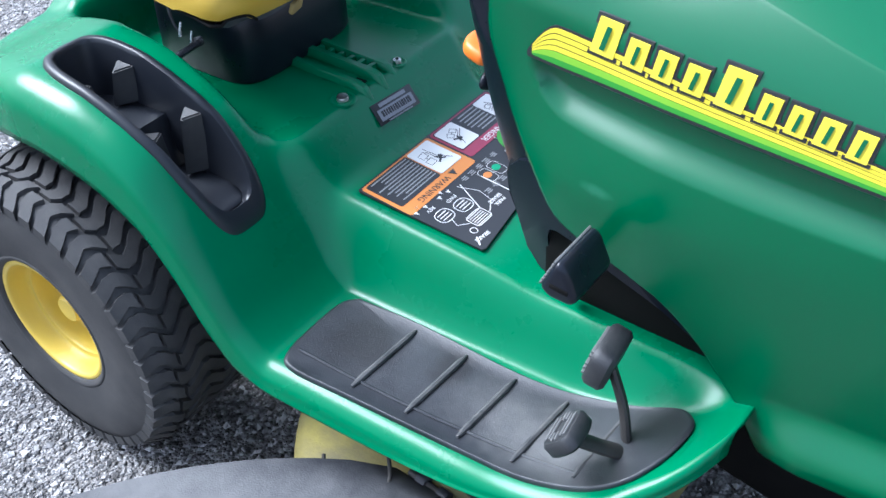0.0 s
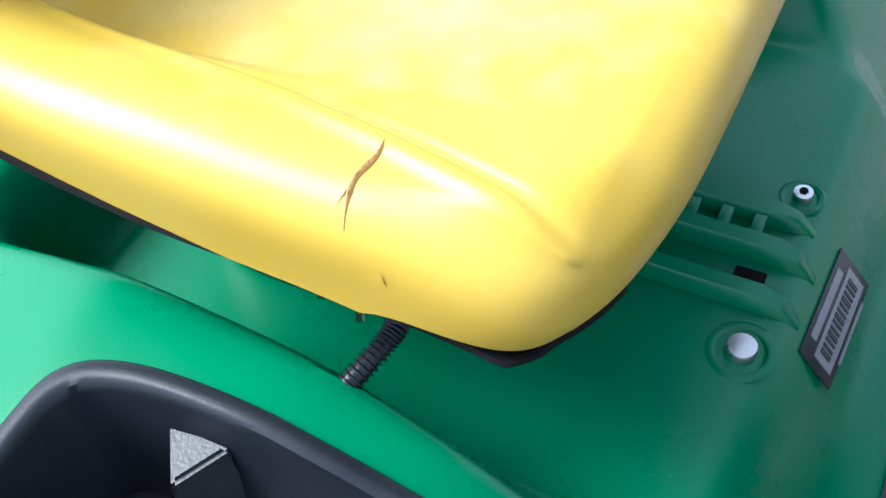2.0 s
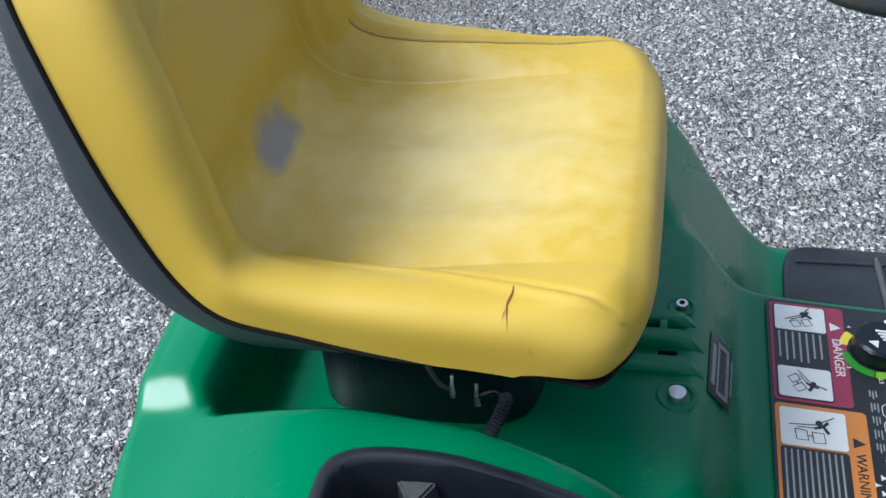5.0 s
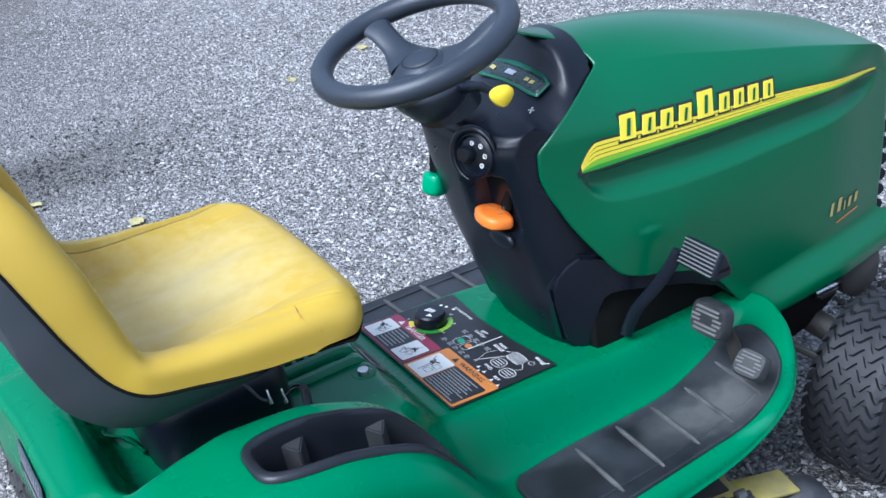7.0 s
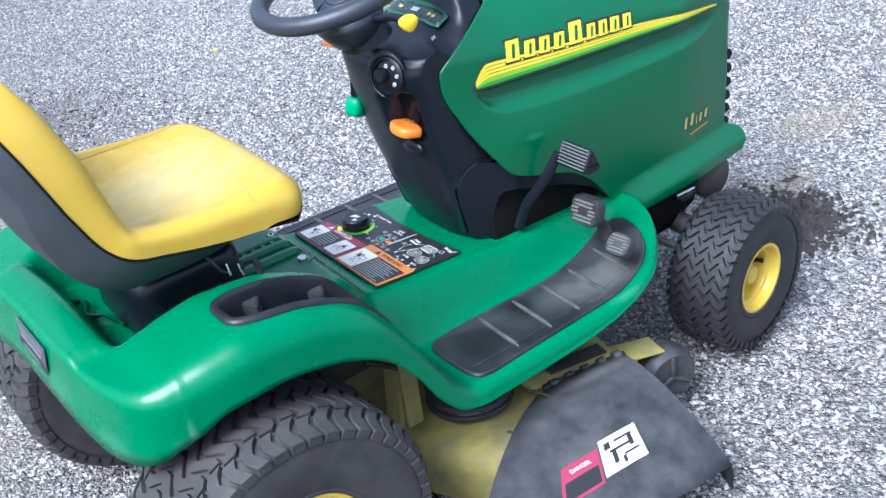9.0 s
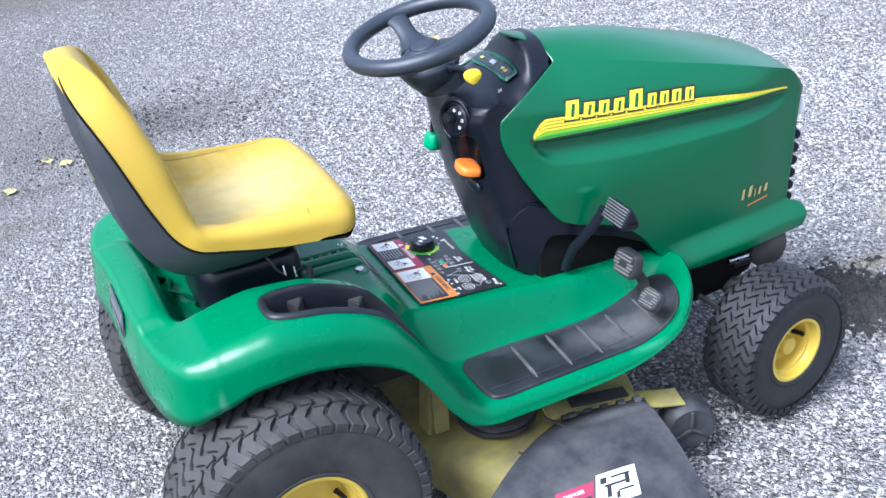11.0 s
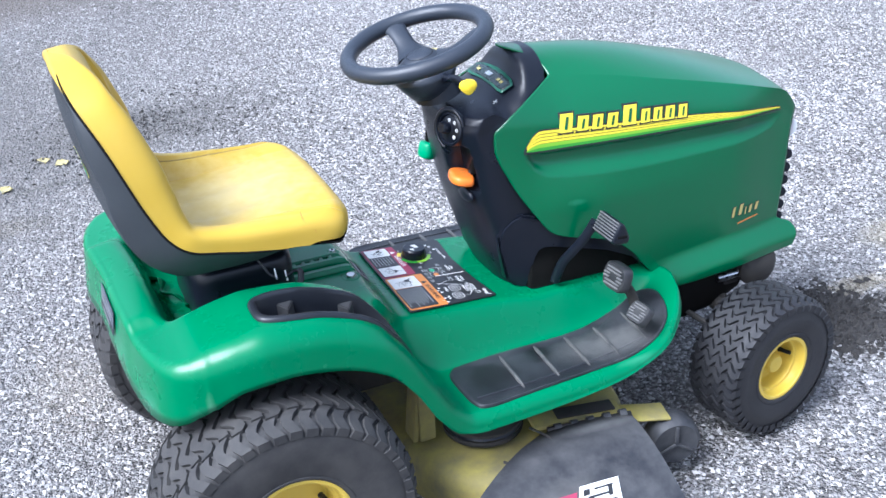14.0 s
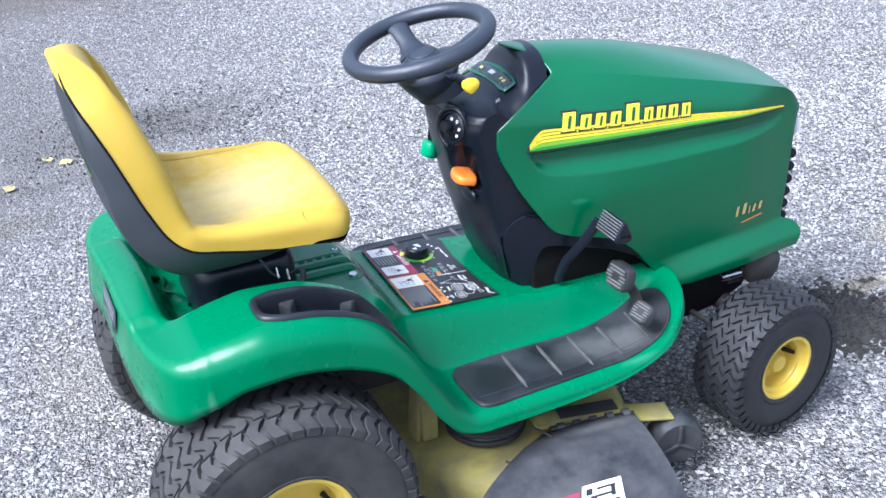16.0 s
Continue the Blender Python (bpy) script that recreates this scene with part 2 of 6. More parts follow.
STONES = stone_material()
for yard in (GRAVEL, STONES):
    worn_patch(yard, (0.15, 2.4, 0), (0.62, 0.3, 2), (0.12, 0.115, 0.11), 0.85, 0.8)
    worn_patch(yard, (-0.35, 2.05, 0), (0.5, 0.6, 2), (0.2, 0.193, 0.188), 0.55, 0.9)
    worn_patch(yard, (-0.5, 5.3, 0), (1.6, 1.15, 2), (0.155, 0.136, 0.122), 0.88, 0.6)
    worn_patch(yard, (-0.3, 1.98, 0), (0.3, 0.05, 2), (0.1, 0.095, 0.088), 0.6, 0.9)
    worn_patch(yard, (-0.7, 2.9, 0), (1.7, 1.9, 2), (0.17, 0.162, 0.155), 0.8, 0.9)
    worn_patch(yard, (2.3, 1.75, 0), (1.1, 0.16, 2), (0.25, 0.24, 0.23), 0.55, 0.9)
    worn_patch(yard, (1.6, -0.06, 0), (0.17, 0.13, 1), (0.045, 0.042, 0.038))
    worn_patch(yard, (1.78, 0.06, 0), (0.12, 0.05, 1), (0.3, 0.26, 0.18), 0.6)
    worn_patch(yard, (2.15, 0.25, 0), (0.2, 0.1, 1), (0.3, 0.27, 0.2), 0.6)
    worn_patch(yard, (-0.5, 1.7, 0), (0.3, 0.1, 1), (0.17, 0.158, 0.14), 0.7)
    worn_patch(yard, (-0.3, 0.6, 0), (0.16, 0.3, 1), (0.3, 0.265, 0.22), 0.45, 0.9)
SOIL = mat("damp_soil", (0.024, 0.022, 0.021), 0.9, second=(0.065, 0.06, 0.056), scale=30, amount=0.7, grain=200, bump=0.8, dist=0.006)
LEAF = mat("dry_leaf", (0.46, 0.41, 0.2), 0.7, second=(0.34, 0.28, 0.12), scale=60, amount=0.7)
GREY_PRINT = mat("grey_print", (0.3, 0.31, 0.31), 0.5, scale=40)
CHUTE = mat("worn_grey_plastic", (0.013, 0.015, 0.021), 0.5, second=(0.1, 0.1, 0.102), scale=14, amount=0.75, grain=400, bump=0.3, spec=0.28)
worn_patch(CHUTE, (0.66, -0.375, 0.19), (0.1, 0.02, 0.06), (0.24, 0.24, 0.235), 0.4, 0.9)
worn_patch(CHUTE, (0.5, -0.52, 0.16), (0.1, 0.05, 0.08), (0.16, 0.155, 0.145), 0.35, 0.9)
LENS = mat("headlight_lens", (0.55, 0.57, 0.58), 0.12, scale=30, amount=0.3)
SILVER = mat("silver_label", (0.24, 0.245, 0.265), 0.4, 0.3, second=(0.17, 0.17, 0.185), scale=20, amount=0.5)
PLATE = mat("plate_print", (0.05, 0.058, 0.08), 0.4, 0.2, second=(0.11, 0.12, 0.14), scale=30, amount=0.8)
SCREEN = mat("grey_screen", (0.3, 0.33, 0.38), 0.3, scale=30)
GOLD = mat("gold_print", (0.42, 0.36, 0.12), 0.4, scale=30)
SEAM = mat("seam_dirt", (0.36, 0.25, 0.06), 0.8, second=(0.22, 0.18, 0.1), scale=60, amount=0.8)
TORN = mat("torn_foam", (0.42, 0.2, 0.055), 0.9, second=(0.46, 0.28, 0.09), scale=90, amount=0.8, grain=600, bump=0.6)
# Near-black for dark parts, and for shade painted into slots and the pedal opening.
DARK = mat("dark_parts_and_shade", (0.004, 0.004, 0.004), 0.85, second=(0.012, 0.011, 0.01), scale=15, amount=0.6, spec=0.12)


# ---- mesh helpers ----
def part(name, bm, material, parent=None, label="", smooth=True, sharp=40.0):
    me = bpy.data.meshes.new(name)
    bmesh.ops.recalc_face_normals(bm, faces=bm.faces[:])
    bm.to_mesh(me)
    bm.free()
    me.materials.append(material)
    if smooth:
        me.polygons.foreach_set("use_smooth", [True] * len(me.polygons))
        me.set_sharp_from_angle(angle=radians(sharp))
    ob = new(name, me)
    if parent:
        ob.parent = parent
    if label:
        ob["label"] = label
    return ob


def grid(rows, close_u=False, close_v=False, bm=None):
    """A sheet of quads through rows of points."""
    bm = bm or bmesh.new()
    vs = [[bm.verts.new(p) for p in r] for r in rows]
    n, k = len(vs), len(vs[0])
    for i in range(n if close_u else n - 1):
        for j in range(k if close_v else k - 1):
            q = (vs[i][j], vs[i][(j + 1) % k], vs[(i + 1) % n][(j + 1) % k], vs[(i + 1) % n][j])
            try:
                bm.faces.new(q)
            except ValueError:
                pass
    return bm


def cap(bm, ring):
    try:
        bm.faces.new(ring)
    except ValueError:
        pass


def box(size, m=Matrix(), bevel=0.0, seg=2, bm=None):
    b = bm or bmesh.new()
    r = bmesh.ops.create_cube(b, size=1.0, matrix=m @ Matrix.Diagonal((*size, 1)))
    if bevel:
        vset = set(r["verts"])
        es = [e for e in b.edges if e.verts[0] in vset and e.verts[1] in vset]
        bmesh.ops.bevel(b, geom=es, offset=bevel, segments=seg, affect="EDGES", profile=0.5)
    return b


def lathe(profile, m=Matrix(), seg=48, bm=None):
    """Turns (radius, height) pairs about local z."""
    rows = []
    for r, z in profile:
        rows.append([m @ Vector((r * math.cos(2 * math.pi * k / seg), r * math.sin(2 * math.pi * k / seg), z)) for k in range(seg)])
    b = grid(rows, close_v=True, bm=bm)
    return b


def disc_lathe(profile, m=Matrix(), seg=32, bm=None):
    """As lathe, closed at both ends."""
    b = bm or bmesh.new()
    rows = [[b.verts.new(m @ Vector((r * math.cos(2 * math.pi * k / seg), r * math.sin(2 * math.pi * k / seg), z))) for k in range(seg)] for r, z in profile]
    for i in range(len(rows) - 1):
        for k in range(seg):
            b.faces.new((rows[i][k], rows[i][(k + 1) % seg], rows[i + 1][(k + 1) % seg], rows[i + 1][k]))
    b.faces.new(rows[0][::-1])
    b.faces.new(rows[-1])
    return b


def tube(points, radius, seg=10, close=False, bm=None, flat=1.0):
    """A round bar along points; radius may be a list."""
    pts = [Vector(p) for p in points]
    n = len(pts)
    rows, up = [], None
    for i, p in enumerate(pts):
        a = pts[(i - 1) % n] if (close or i > 0) else p
        c = pts[(i + 1) % n] if (close or i < n - 1) else p
        d = (c - a).normalized()
        if up is None:
            up = d.orthogonal().normalized()
        up = (up - d * up.dot(d)).normalized()
        s = d.cross(up)
        r = radius[i] if isinstance(radius, (list, tuple)) else radius
        rows.append([p + (up * math.cos(2 * math.pi * k / seg) * flat + s * math.sin(2 * math.pi * k / seg)) * r for k in range(seg)])
    b = grid(rows, close_u=close, close_v=True, bm=bm)
    if not close:
        b.verts.ensure_lookup_table()
        total = len(b.verts)
        first = total - n * seg
        cap(b, [b.verts[first + k] for k in range(seg)][::-1])
        cap(b, [b.verts[total - seg + k] for k in range(seg)])
    return b


def spline(points, n):
    """n points on a smooth curve through points of any dimension."""
    p = [np.array(q, float) for q in points]
    p = [2 * p[0] - p[1]] + p + [2 * p[-1] - p[-2]]
    out, segs = [], len(p) - 3
    for i in range(n):
        u = i / (n - 1) * segs
        k = min(int(u), segs - 1)
        t = u - k
        a, b, c, d = p[k:k + 4]
        out.append(0.5 * ((2 * b) + (c - a) * t + (2 * a - 5 * b + 4 * c - d) * t * t + (3 * b - a - 3 * c + d) * t ** 3))
    return out


def curve(x, pts):
    """A smooth value of x through (x, value) pairs (monotone cubic)."""
    if x <= pts[0][0]:
        return pts[0][1]
    if x >= pts[-1][0]:
        return pts[-1][1]
    k = max(i for i in range(len(pts) - 1) if pts[i][0] <= x)
    s = [(pts[i + 1][1] - pts[i][1]) / (pts[i + 1][0] - pts[i][0]) for i in range(len(pts) - 1)]

    def slope(i):
        if i == 0:
            return s[0]
        if i == len(pts) - 1:
            return s[-1]
        return 0 if s[i - 1] * s[i] <= 0 else 2 * s[i - 1] * s[i] / (s[i - 1] + s[i])
    h = pts[k + 1][0] - pts[k][0]
    t = (x - pts[k][0]) / h
    return ((2 * t ** 3 - 3 * t * t + 1) * pts[k][1] + (t ** 3 - 2 * t * t + t) * h * slope(k)
            + (-2 * t ** 3 + 3 * t * t) * pts[k + 1][1] + (t ** 3 - t * t) * h * slope(k + 1))


def step(a, b, x):
    t = min(1, max(0, (x - a) / (b - a)))
    return t * t * (3 - 2 * t)


def thicken(ob, t):
    m = ob.modifiers.new("thickness", "SOLIDIFY")
    m.thickness, m.offset = t, -1
    return ob


def empty(name, at=(0, 0, 0), parent=None):
    e = new(name)
    e.location = at
    e.empty_display_size = 0.1
    if parent:
        e.parent = parent
    return e


# ---- ground ----
def ground_z(x, y):
    far = step(0.9, 2.2, math.hypot(max(0, abs(x - 0.5) - 0.7), max(0, abs(y) - 0.5)) + 0.9)
    return -0.004 + far * 0.02 * noise.noise((x * 0.7, y * 0.7, 3.1)) + 0.004 * noise.noise((x * 4, y * 4, 0))


def ground():
    xs = [-400, -60, -12, -5] + [-3 + 0.08 * k for k in range(126)] + [9, 14, 60, 400]
    ys = [-400, -60, -12, -5] + [-3 + 0.08 * k for k in range(126)] + [9, 14, 60, 400]
    return tagged(part("ground", grid([[(x, y, ground_z(x, y)) for y in ys] for x in xs]), GRAVEL, sharp=180),
                  "grey crushed gravel yard with darker damp patches", "gravel ground", kind="structure")


ground()


def scatter(name, count, area, size, material, label, seed, dens=None):
    """Loose stones or clods as one mesh of small uneven lumps."""
    rng = np.random.default_rng(seed)
    base = np.array([(1, 0, 0), (0, 1, 0), (-1, 0, 0), (0, -1, 0), (0, 0, 1), (0, 0, -1)], float)
    tri = np.array([(0, 1, 4), (1, 2, 4), (2, 3, 4), (3, 0, 4), (1, 0, 5), (2, 1, 5), (3, 2, 5), (0, 3, 5)])
    xs, ys = np.zeros(0), np.zeros(0)
    while len(xs) < count:
        x, y = rng.uniform(area[0], area[1], count), rng.uniform(area[2], area[3], count)
        keep = rng.random(count) < dens(x, y)
        xs, ys = np.append(xs, x[keep]), np.append(ys, y[keep])
    xs, ys = xs[:count], ys[:count]
    r = size[0] + (size[1] - size[0]) * rng.random(count) ** 2.2
    a = rng.uniform(0, 6.28, count)
    z = np.array([ground_z(p, q) for p, q in zip(xs.tolist(), ys.tolist())]) + r * rng.uniform(0.05, 0.35, count)
    q = base[None] * r[:, None, None] * rng.uniform(0.7, 1.2, (count, 6, 1)) * np.stack([rng.uniform(0.75, 1.35, count), rng.uniform(0.6, 1.0, count), rng.uniform(0.5, 0.9, count)], 1)[:, None, :]
    q = q + rng.normal(0, 0.22, (count, 6, 3)) * r[:, None, None]
    c, s = np.cos(a)[:, None], np.sin(a)[:, None]
    vs = np.stack([xs[:, None] + q[:, :, 0] * c - q[:, :, 1] * s, ys[:, None] + q[:, :, 0] * s + q[:, :, 1] * c, z[:, None] + q[:, :, 2]], 2).reshape(-1, 3)
    fs = (tri[None] + 6 * np.arange(count)[:, None, None]).reshape(-1, 3)
    me = bpy.data.meshes.new(name)
    me.from_pydata(vs.tolist(), [], fs.tolist())
    me.materials.append(material)
    return tagged(new(name, me), label, name.replace("_", " "), kind="stuff")


def clod_density(x, y):
    return np.exp(-((x - 1.6) / 0.11) ** 2 - ((y + 0.06) / 0.11) ** 2)


def gravel_density(x, y):
    """Thick near the tractor, thinner where the yard is compacted far behind it."""
    bare = np.clip((y - 3.2 + 0.35 * x) / 1.2, 0, 1) * np.clip((1.6 - x) / 1.2, 0, 1)
    edge = np.minimum(np.minimum(x + 1.5, 4.5 - x), np.minimum(y + 1.3, 5.6 - y)) + 0.15 * np.sin(5 * x + 3 * y) + 0.12 * np.sin(4 * x - 7 * y)
    return np.clip(edge / 0.9, 0, 1) * np.clip(1.25 - 0.16 * np.hypot(x - 0.6, y - 0.4), 0.35, 1) * (1 - 0.7 * bare) * (1 - 0.93 * np.minimum(1, 1.5 * clod_density(x, y)))


scatter("gravel_stones", 235000, (-1.5, 4.5, -1.3, 5.6), (0.002, 0.0075), STONES, "loose pale grey and dark gravel stones on the yard", 5, gravel_density)
scatter("soil_clods", 2800, (1.2, 2.0, -0.5, 0.4), (0.003, 0.014), SOIL, "dark damp soil clods churned up beside the front wheel", 9, clod_density)


def dark_band(x, y):
    return np.exp(-((x - 0.15 - 0.12 * (y - 2)) / 0.5) ** 2 - ((y - 2.35) / 0.28) ** 2) * (0.5 + 0.5 * np.sin(x * 9 + np.sin(y * 14)) * np.sin(y * 11))


scatter("soil_crumbs", 2200, (-1.4, 1.6, 1.5, 3.3), (0.002, 0.009), SOIL, "dark soil crumbs strewn over the gravel", 11, dark_band)


def fallen_leaf(x, y, size, turn, first=None):
    m = pose(x, y, ground_z(x, y) + 0.004, 8, -6, turn)
    if first:
        return copy_thing(first, m)
    rows = []
    for k in range(9):
        t = k / 8
        w = 0.5 * math.sin(math.pi * min(1, t * 1.02)) ** 0.8 * (1 + 0.3 * math.cos(t * 19))
        rows.append([(size * (t - 0.5), size * w * s * 0.8, size * (0.12 * s * s + 0.05 * math.sin(t * 5))) for s in (-1, -0.5, 0, 0.5, 1)])
    ob = thicken(part("fallen_leaf", grid(rows), LEAF, sharp=180), 0.0008)
    ob.matrix_basis = m
    return tagged(ob, "curled pale yellow fallen leaf lying on the gravel", "leaf", "fallen leaves")


leaf = fallen_leaf(0.374, 1.794, 0.055, 20)
for lx, ly, la in ((0.075, 2.127, 70), (0.153, 2.181, 140), (-0.129, 2.165, 10), (0.163, 3.167, 45), (1.256, 2.564, 80), (1.635, 2.681, 30), (1.33, 1.431, 160), (-0.19, 2.231, 100), (-0.345, 2.027, 60)):
    fallen_leaf(lx, ly, 0.05, la, leaf)

tractor = tagged(empty("lawn_tractor"), "green riding lawn tractor with yellow seat and wheels, parked on gravel", "lawn tractor")

# ---- fender deck with foot rests ----
FEND = [(-0.2, 0.564), (-0.165, 0.569), (-0.14, 0.575), (-0.12, 0.582), (-0.1, 0.589), (-0.05, 0.602), (0.0, 0.611), (0.08, 0.605), (0.15, 0.585), (0.2, 0.557), (0.25, 0.497), (0.3, 0.41), (0.34, 0.345), (0.38, 0.317), (0.7, 0.317), (0.8, 0.33), (0.87, 0.362), (0.93, 0.4)]
CENT = [(-0.21, 0.57), (-0.196, 0.579), (-0.175, 0.584), (-0.16, 0.585), (-0.146, 0.581), (-0.132, 0.562), (-0.114, 0.512), (-0.1, 0.502), (0.0, 0.5), (0.262, 0.497), (0.325, 0.432), (0.345, 0.427), (0.55, 0.408), (0.65, 0.397), (0.93, 0.39)]
OUT = [(-0.1, 0.381), (-0.05, 0.392), (0.0, 0.3985), (0.08, 0.4), (0.3, 0.398), (0.4, 0.395), (0.65, 0.39), (0.75, 0.38), (0.83, 0.36), (0.88, 0.325), (0.915, 0.28), (0.93, 0.24)]
SKIRT = [(-0.1, 0.492), (-0.05, 0.517), (0.03, 0.526), (0.114, 0.513), (0.206, 0.471), (0.257, 0.41), (0.298, 0.339), (0.343, 0.293), (0.4, 0.28), (0.5, 0.281), (0.69, 0.292), (0.8, 0.312), (0.88, 0.345), (0.93, 0.375)]
# tail of the deck from its middle round to the side: x, y, edge radius, flare, height of the hem
TAIL = [(-0.198, 0.0, 0.014, 0.014, 0.478), (-0.196, 0.1, 0.014, 0.014, 0.476), (-0.191, 0.18, 0.014, 0.013, 0.462), (-0.18, 0.25, 0.016, 0.011, 0.449), (-0.163, 0.298, 0.022, 0.008, 0.45), (-0.143, 0.322, 0.031, 0.006, 0.459), (-0.121, 0.332, 0.039, 0.004, 0.478), (-0.1, 0.336, 0.045, 0.003, 0.492)]
IN0 = [(-0.165, 0.16), (-0.12, 0.165), (0.1, 0.178), (0.22, 0.185), (0.27, 0.165), (0.33, 0.158), (0.6, 0.158), (0.93, 0.15)]
IN1 = [(-0.165, 0.2), (-0.12, 0.208), (0.1, 0.216), (0.22, 0.222), (0.3, 0.222), (0.35, 0.222), (0.6, 0.216), (0.93, 0.205)]
# cup tray: middle line in plan and half width
CUP_X0, CUP_X1, CUP_W = 0.002, 0.278, 0.049


def deck_z(x, y):
    y = abs(y)
    c, f = curve(x, CENT), curve(x, FEND)
    return c + (f - c) * step(curve(x, IN0), curve(x, IN1), y)


def cup_ring(grow, n=72):
    """Outline of the tray in plan, grown outward by some metres."""
    out = []
    lx, w = (CUP_X1 - CUP_X0) / 2 + grow, CUP_W + grow
    for k in range(n):
        a = 2 * math.pi * k / n
        c, s = math.cos(a), math.sin(a)
        e = 2 / 4.0
        x = (CUP_X0 + CUP_X1) / 2 + lx * math.copysign(abs(c) ** e, c)
        out.append((x, -0.301 + w * math.copysign(abs(s) ** e, s) + 0.012 * step(0.15, 0.3, x)))
    return out


def in_cup(x, y, grow):
    lx, w = (CUP_X1 - CUP_X0) / 2 + grow, CUP_W + grow
    yy = y + 0.301 - 0.012 * step(0.15, 0.3, x)
    return abs((x - (CUP_X0 + CUP_X1) / 2) / lx) ** 4.0 + abs(yy / w) ** 4.0 < 1


def hem_fall(x, y, nx, ny, r, sk, flare):
    """The rounded edge and skirt below a place on the deck's rim, facing (nx, ny)."""
    z = deck_z(x, y)
    drop = min(r, z - sk - 0.004)
    out = []
    for k in range(1, 9):
        a = math.pi / 2 * k / 8
        out.append((x + nx * r * math.sin(a), y + ny * r * math.sin(a), z - drop * (1 - math.cos(a))))
    for t in (0.25, 0.5, 0.75, 1.0):
        q = r + flare * t
        out.append((x + nx * q, y + ny * q, z - drop + (sk - z + drop) * t))
    return out


def fender_deck():
    rows = []
    for k in range(181):
        x = -0.1 + 1.03 * k / 180
        o, sk = curve(x, OUT), curve(x, SKIRT)
        r = curve(x, [(-0.1, 0.045), (0.2, 0.045), (0.34, 0.027)])
        half = [(x, y, deck_z(x, y)) for y in [(o - r) * j / 66 for j in range(67)]] + hem_fall(x, o - r, 0, 1, r, sk, 0.003)
        rows.append([(p[0], -p[1], p[2]) for p in half[:0:-1]] + half)
    bm = grid(rows)
    tail = spline(TAIL, 67)
    cols = []
    for j, (x, y, r, flare, hem) in enumerate(tail):
        a, b = tail[max(0, j - 1)], tail[min(66, j + 1)]
        t = Vector((b[0] - a[0], b[1] - a[1]))
        if j == 66:
            t = Vector((1, 0))
        t.normalize()
        y0 = 0.336 * j / 66
        top = [(-0.1 + (x + 0.1) * f, y0 + (y - y0) * f) for f in [q / 30 for q in range(31)]]
        cols.append([(px, py, deck_z(px, py)) for px, py in top] + hem_fall(x, y, -t.y, t.x, r, hem, flare))
    grid([[(p[0], -p[1], p[2]) for p in c] for c in cols[:0:-1]] + [[(p[0] - 0.026 * step(0.0, 0.28, p[1]) * step(-0.1, -0.16, p[0]), p[1], p[2]) for p in c] for c in cols], bm=bm)
    bmesh.ops.remove_doubles(bm, verts=bm.verts[:], dist=0.0002)
    gone = [f for f in bm.faces if f.calc_center_median().z > 0.4 and in_cup(*f.calc_center_median()[:2], 0.001)]
    bmesh.ops.delete(bm, geom=gone, context="FACES")
    ob = part("fender_deck", bm, GREEN, tractor, "moulded green plastic fender deck with foot rests", sharp=50)
    return thicken(ob, 0.004)


deck = fender_deck()


# ---- cup tray in the fender ----
def cup_tray():
    def lay(ring, lift):
        return [(x, y, deck_z(min(x, 0.3), -0.3) + lift) for x, y in ring]
    rows = [lay(cup_ring(0.008), -0.006), lay(cup_ring(0.0078), 0.001), lay(cup_ring(0.0062), 0.0055), lay(cup_ring(0.003), 0.0078), lay(cup_ring(-0.002), 0.0082), lay(cup_ring(-0.0048), 0.0068), lay(cup_ring(-0.0062), 0.001)]
    inner = cup_ring(-0.0066)
    low = []
    for t in (0.25, 0.5, 0.75, 0.95):
        row = []
        for (x, y), (xi, yi) in zip(inner, cup_ring(-0.0066 - 0.01 * t)):
            top = deck_z(min(x, 0.3), -0.3) + 0.003
            floor = 0.535 - 0.07 * step(0.13, 0.145, x)
            row.append((xi, yi, top + (min(floor, top - 0.01) - top) * t))
        low.append(row)
    bm = grid(rows + low, close_v=True)
    tray = part("cup_tray", bm, TRAY, tractor, "black plastic drink and tool tray set in the fender", sharp=50)
    fl = bmesh.new()
    n = 24
    xs = [CUP_X0 + 0.014 + (CUP_X1 - CUP_X0 - 0.03) * k / n for k in range(n + 1)]
    grid([[(x, -0.301 + 0.012 * step(0.15, 0.3, x) + s * 0.04, 0.54 - 0.07 * step(0.13, 0.145, x) - 0.012 * step(0.22, 0.26, x)) for s in (-1, -0.5, 0, 0.5, 1)] for x in xs], bm=fl)
    thicken(part("tray_floor", fl, TRAY, tray, sharp=30), 0.003)
    for x, y, h, s in ((0.065, -0.262, 0.052, 1), (0.065, -0.344, 0.045, -1), (0.178, -0.258, 0.085, 1), (0.178, -0.337, 0.08, -1)):
        f = bmesh.new()
        zt = deck_z(x, -0.3) - 0.012
        a = [f.verts.new(p) for p in ((x - 0.016, y, zt), (x + 0.016, y, zt), (x, y - s * 0.024, zt - 0.004))]
        c = [f.verts.new(p) for p in ((x - 0.02, y, zt - h), (x + 0.02, y, zt - h), (x, y - s * 0.034, zt - h))]
        f.faces.new(a)
        f.faces.new(c[::-1])
        for k in range(3):
            f.faces.new((a[k], a[(k + 1) % 3], c[(k + 1) % 3], c[k]))
        bmesh.ops.bevel(f, geom=f.edges[:], offset=0.002, segments=2, affect="EDGES")
        part("divider_fin", f, PEDAL, tray)
    return tray


cup_tray()


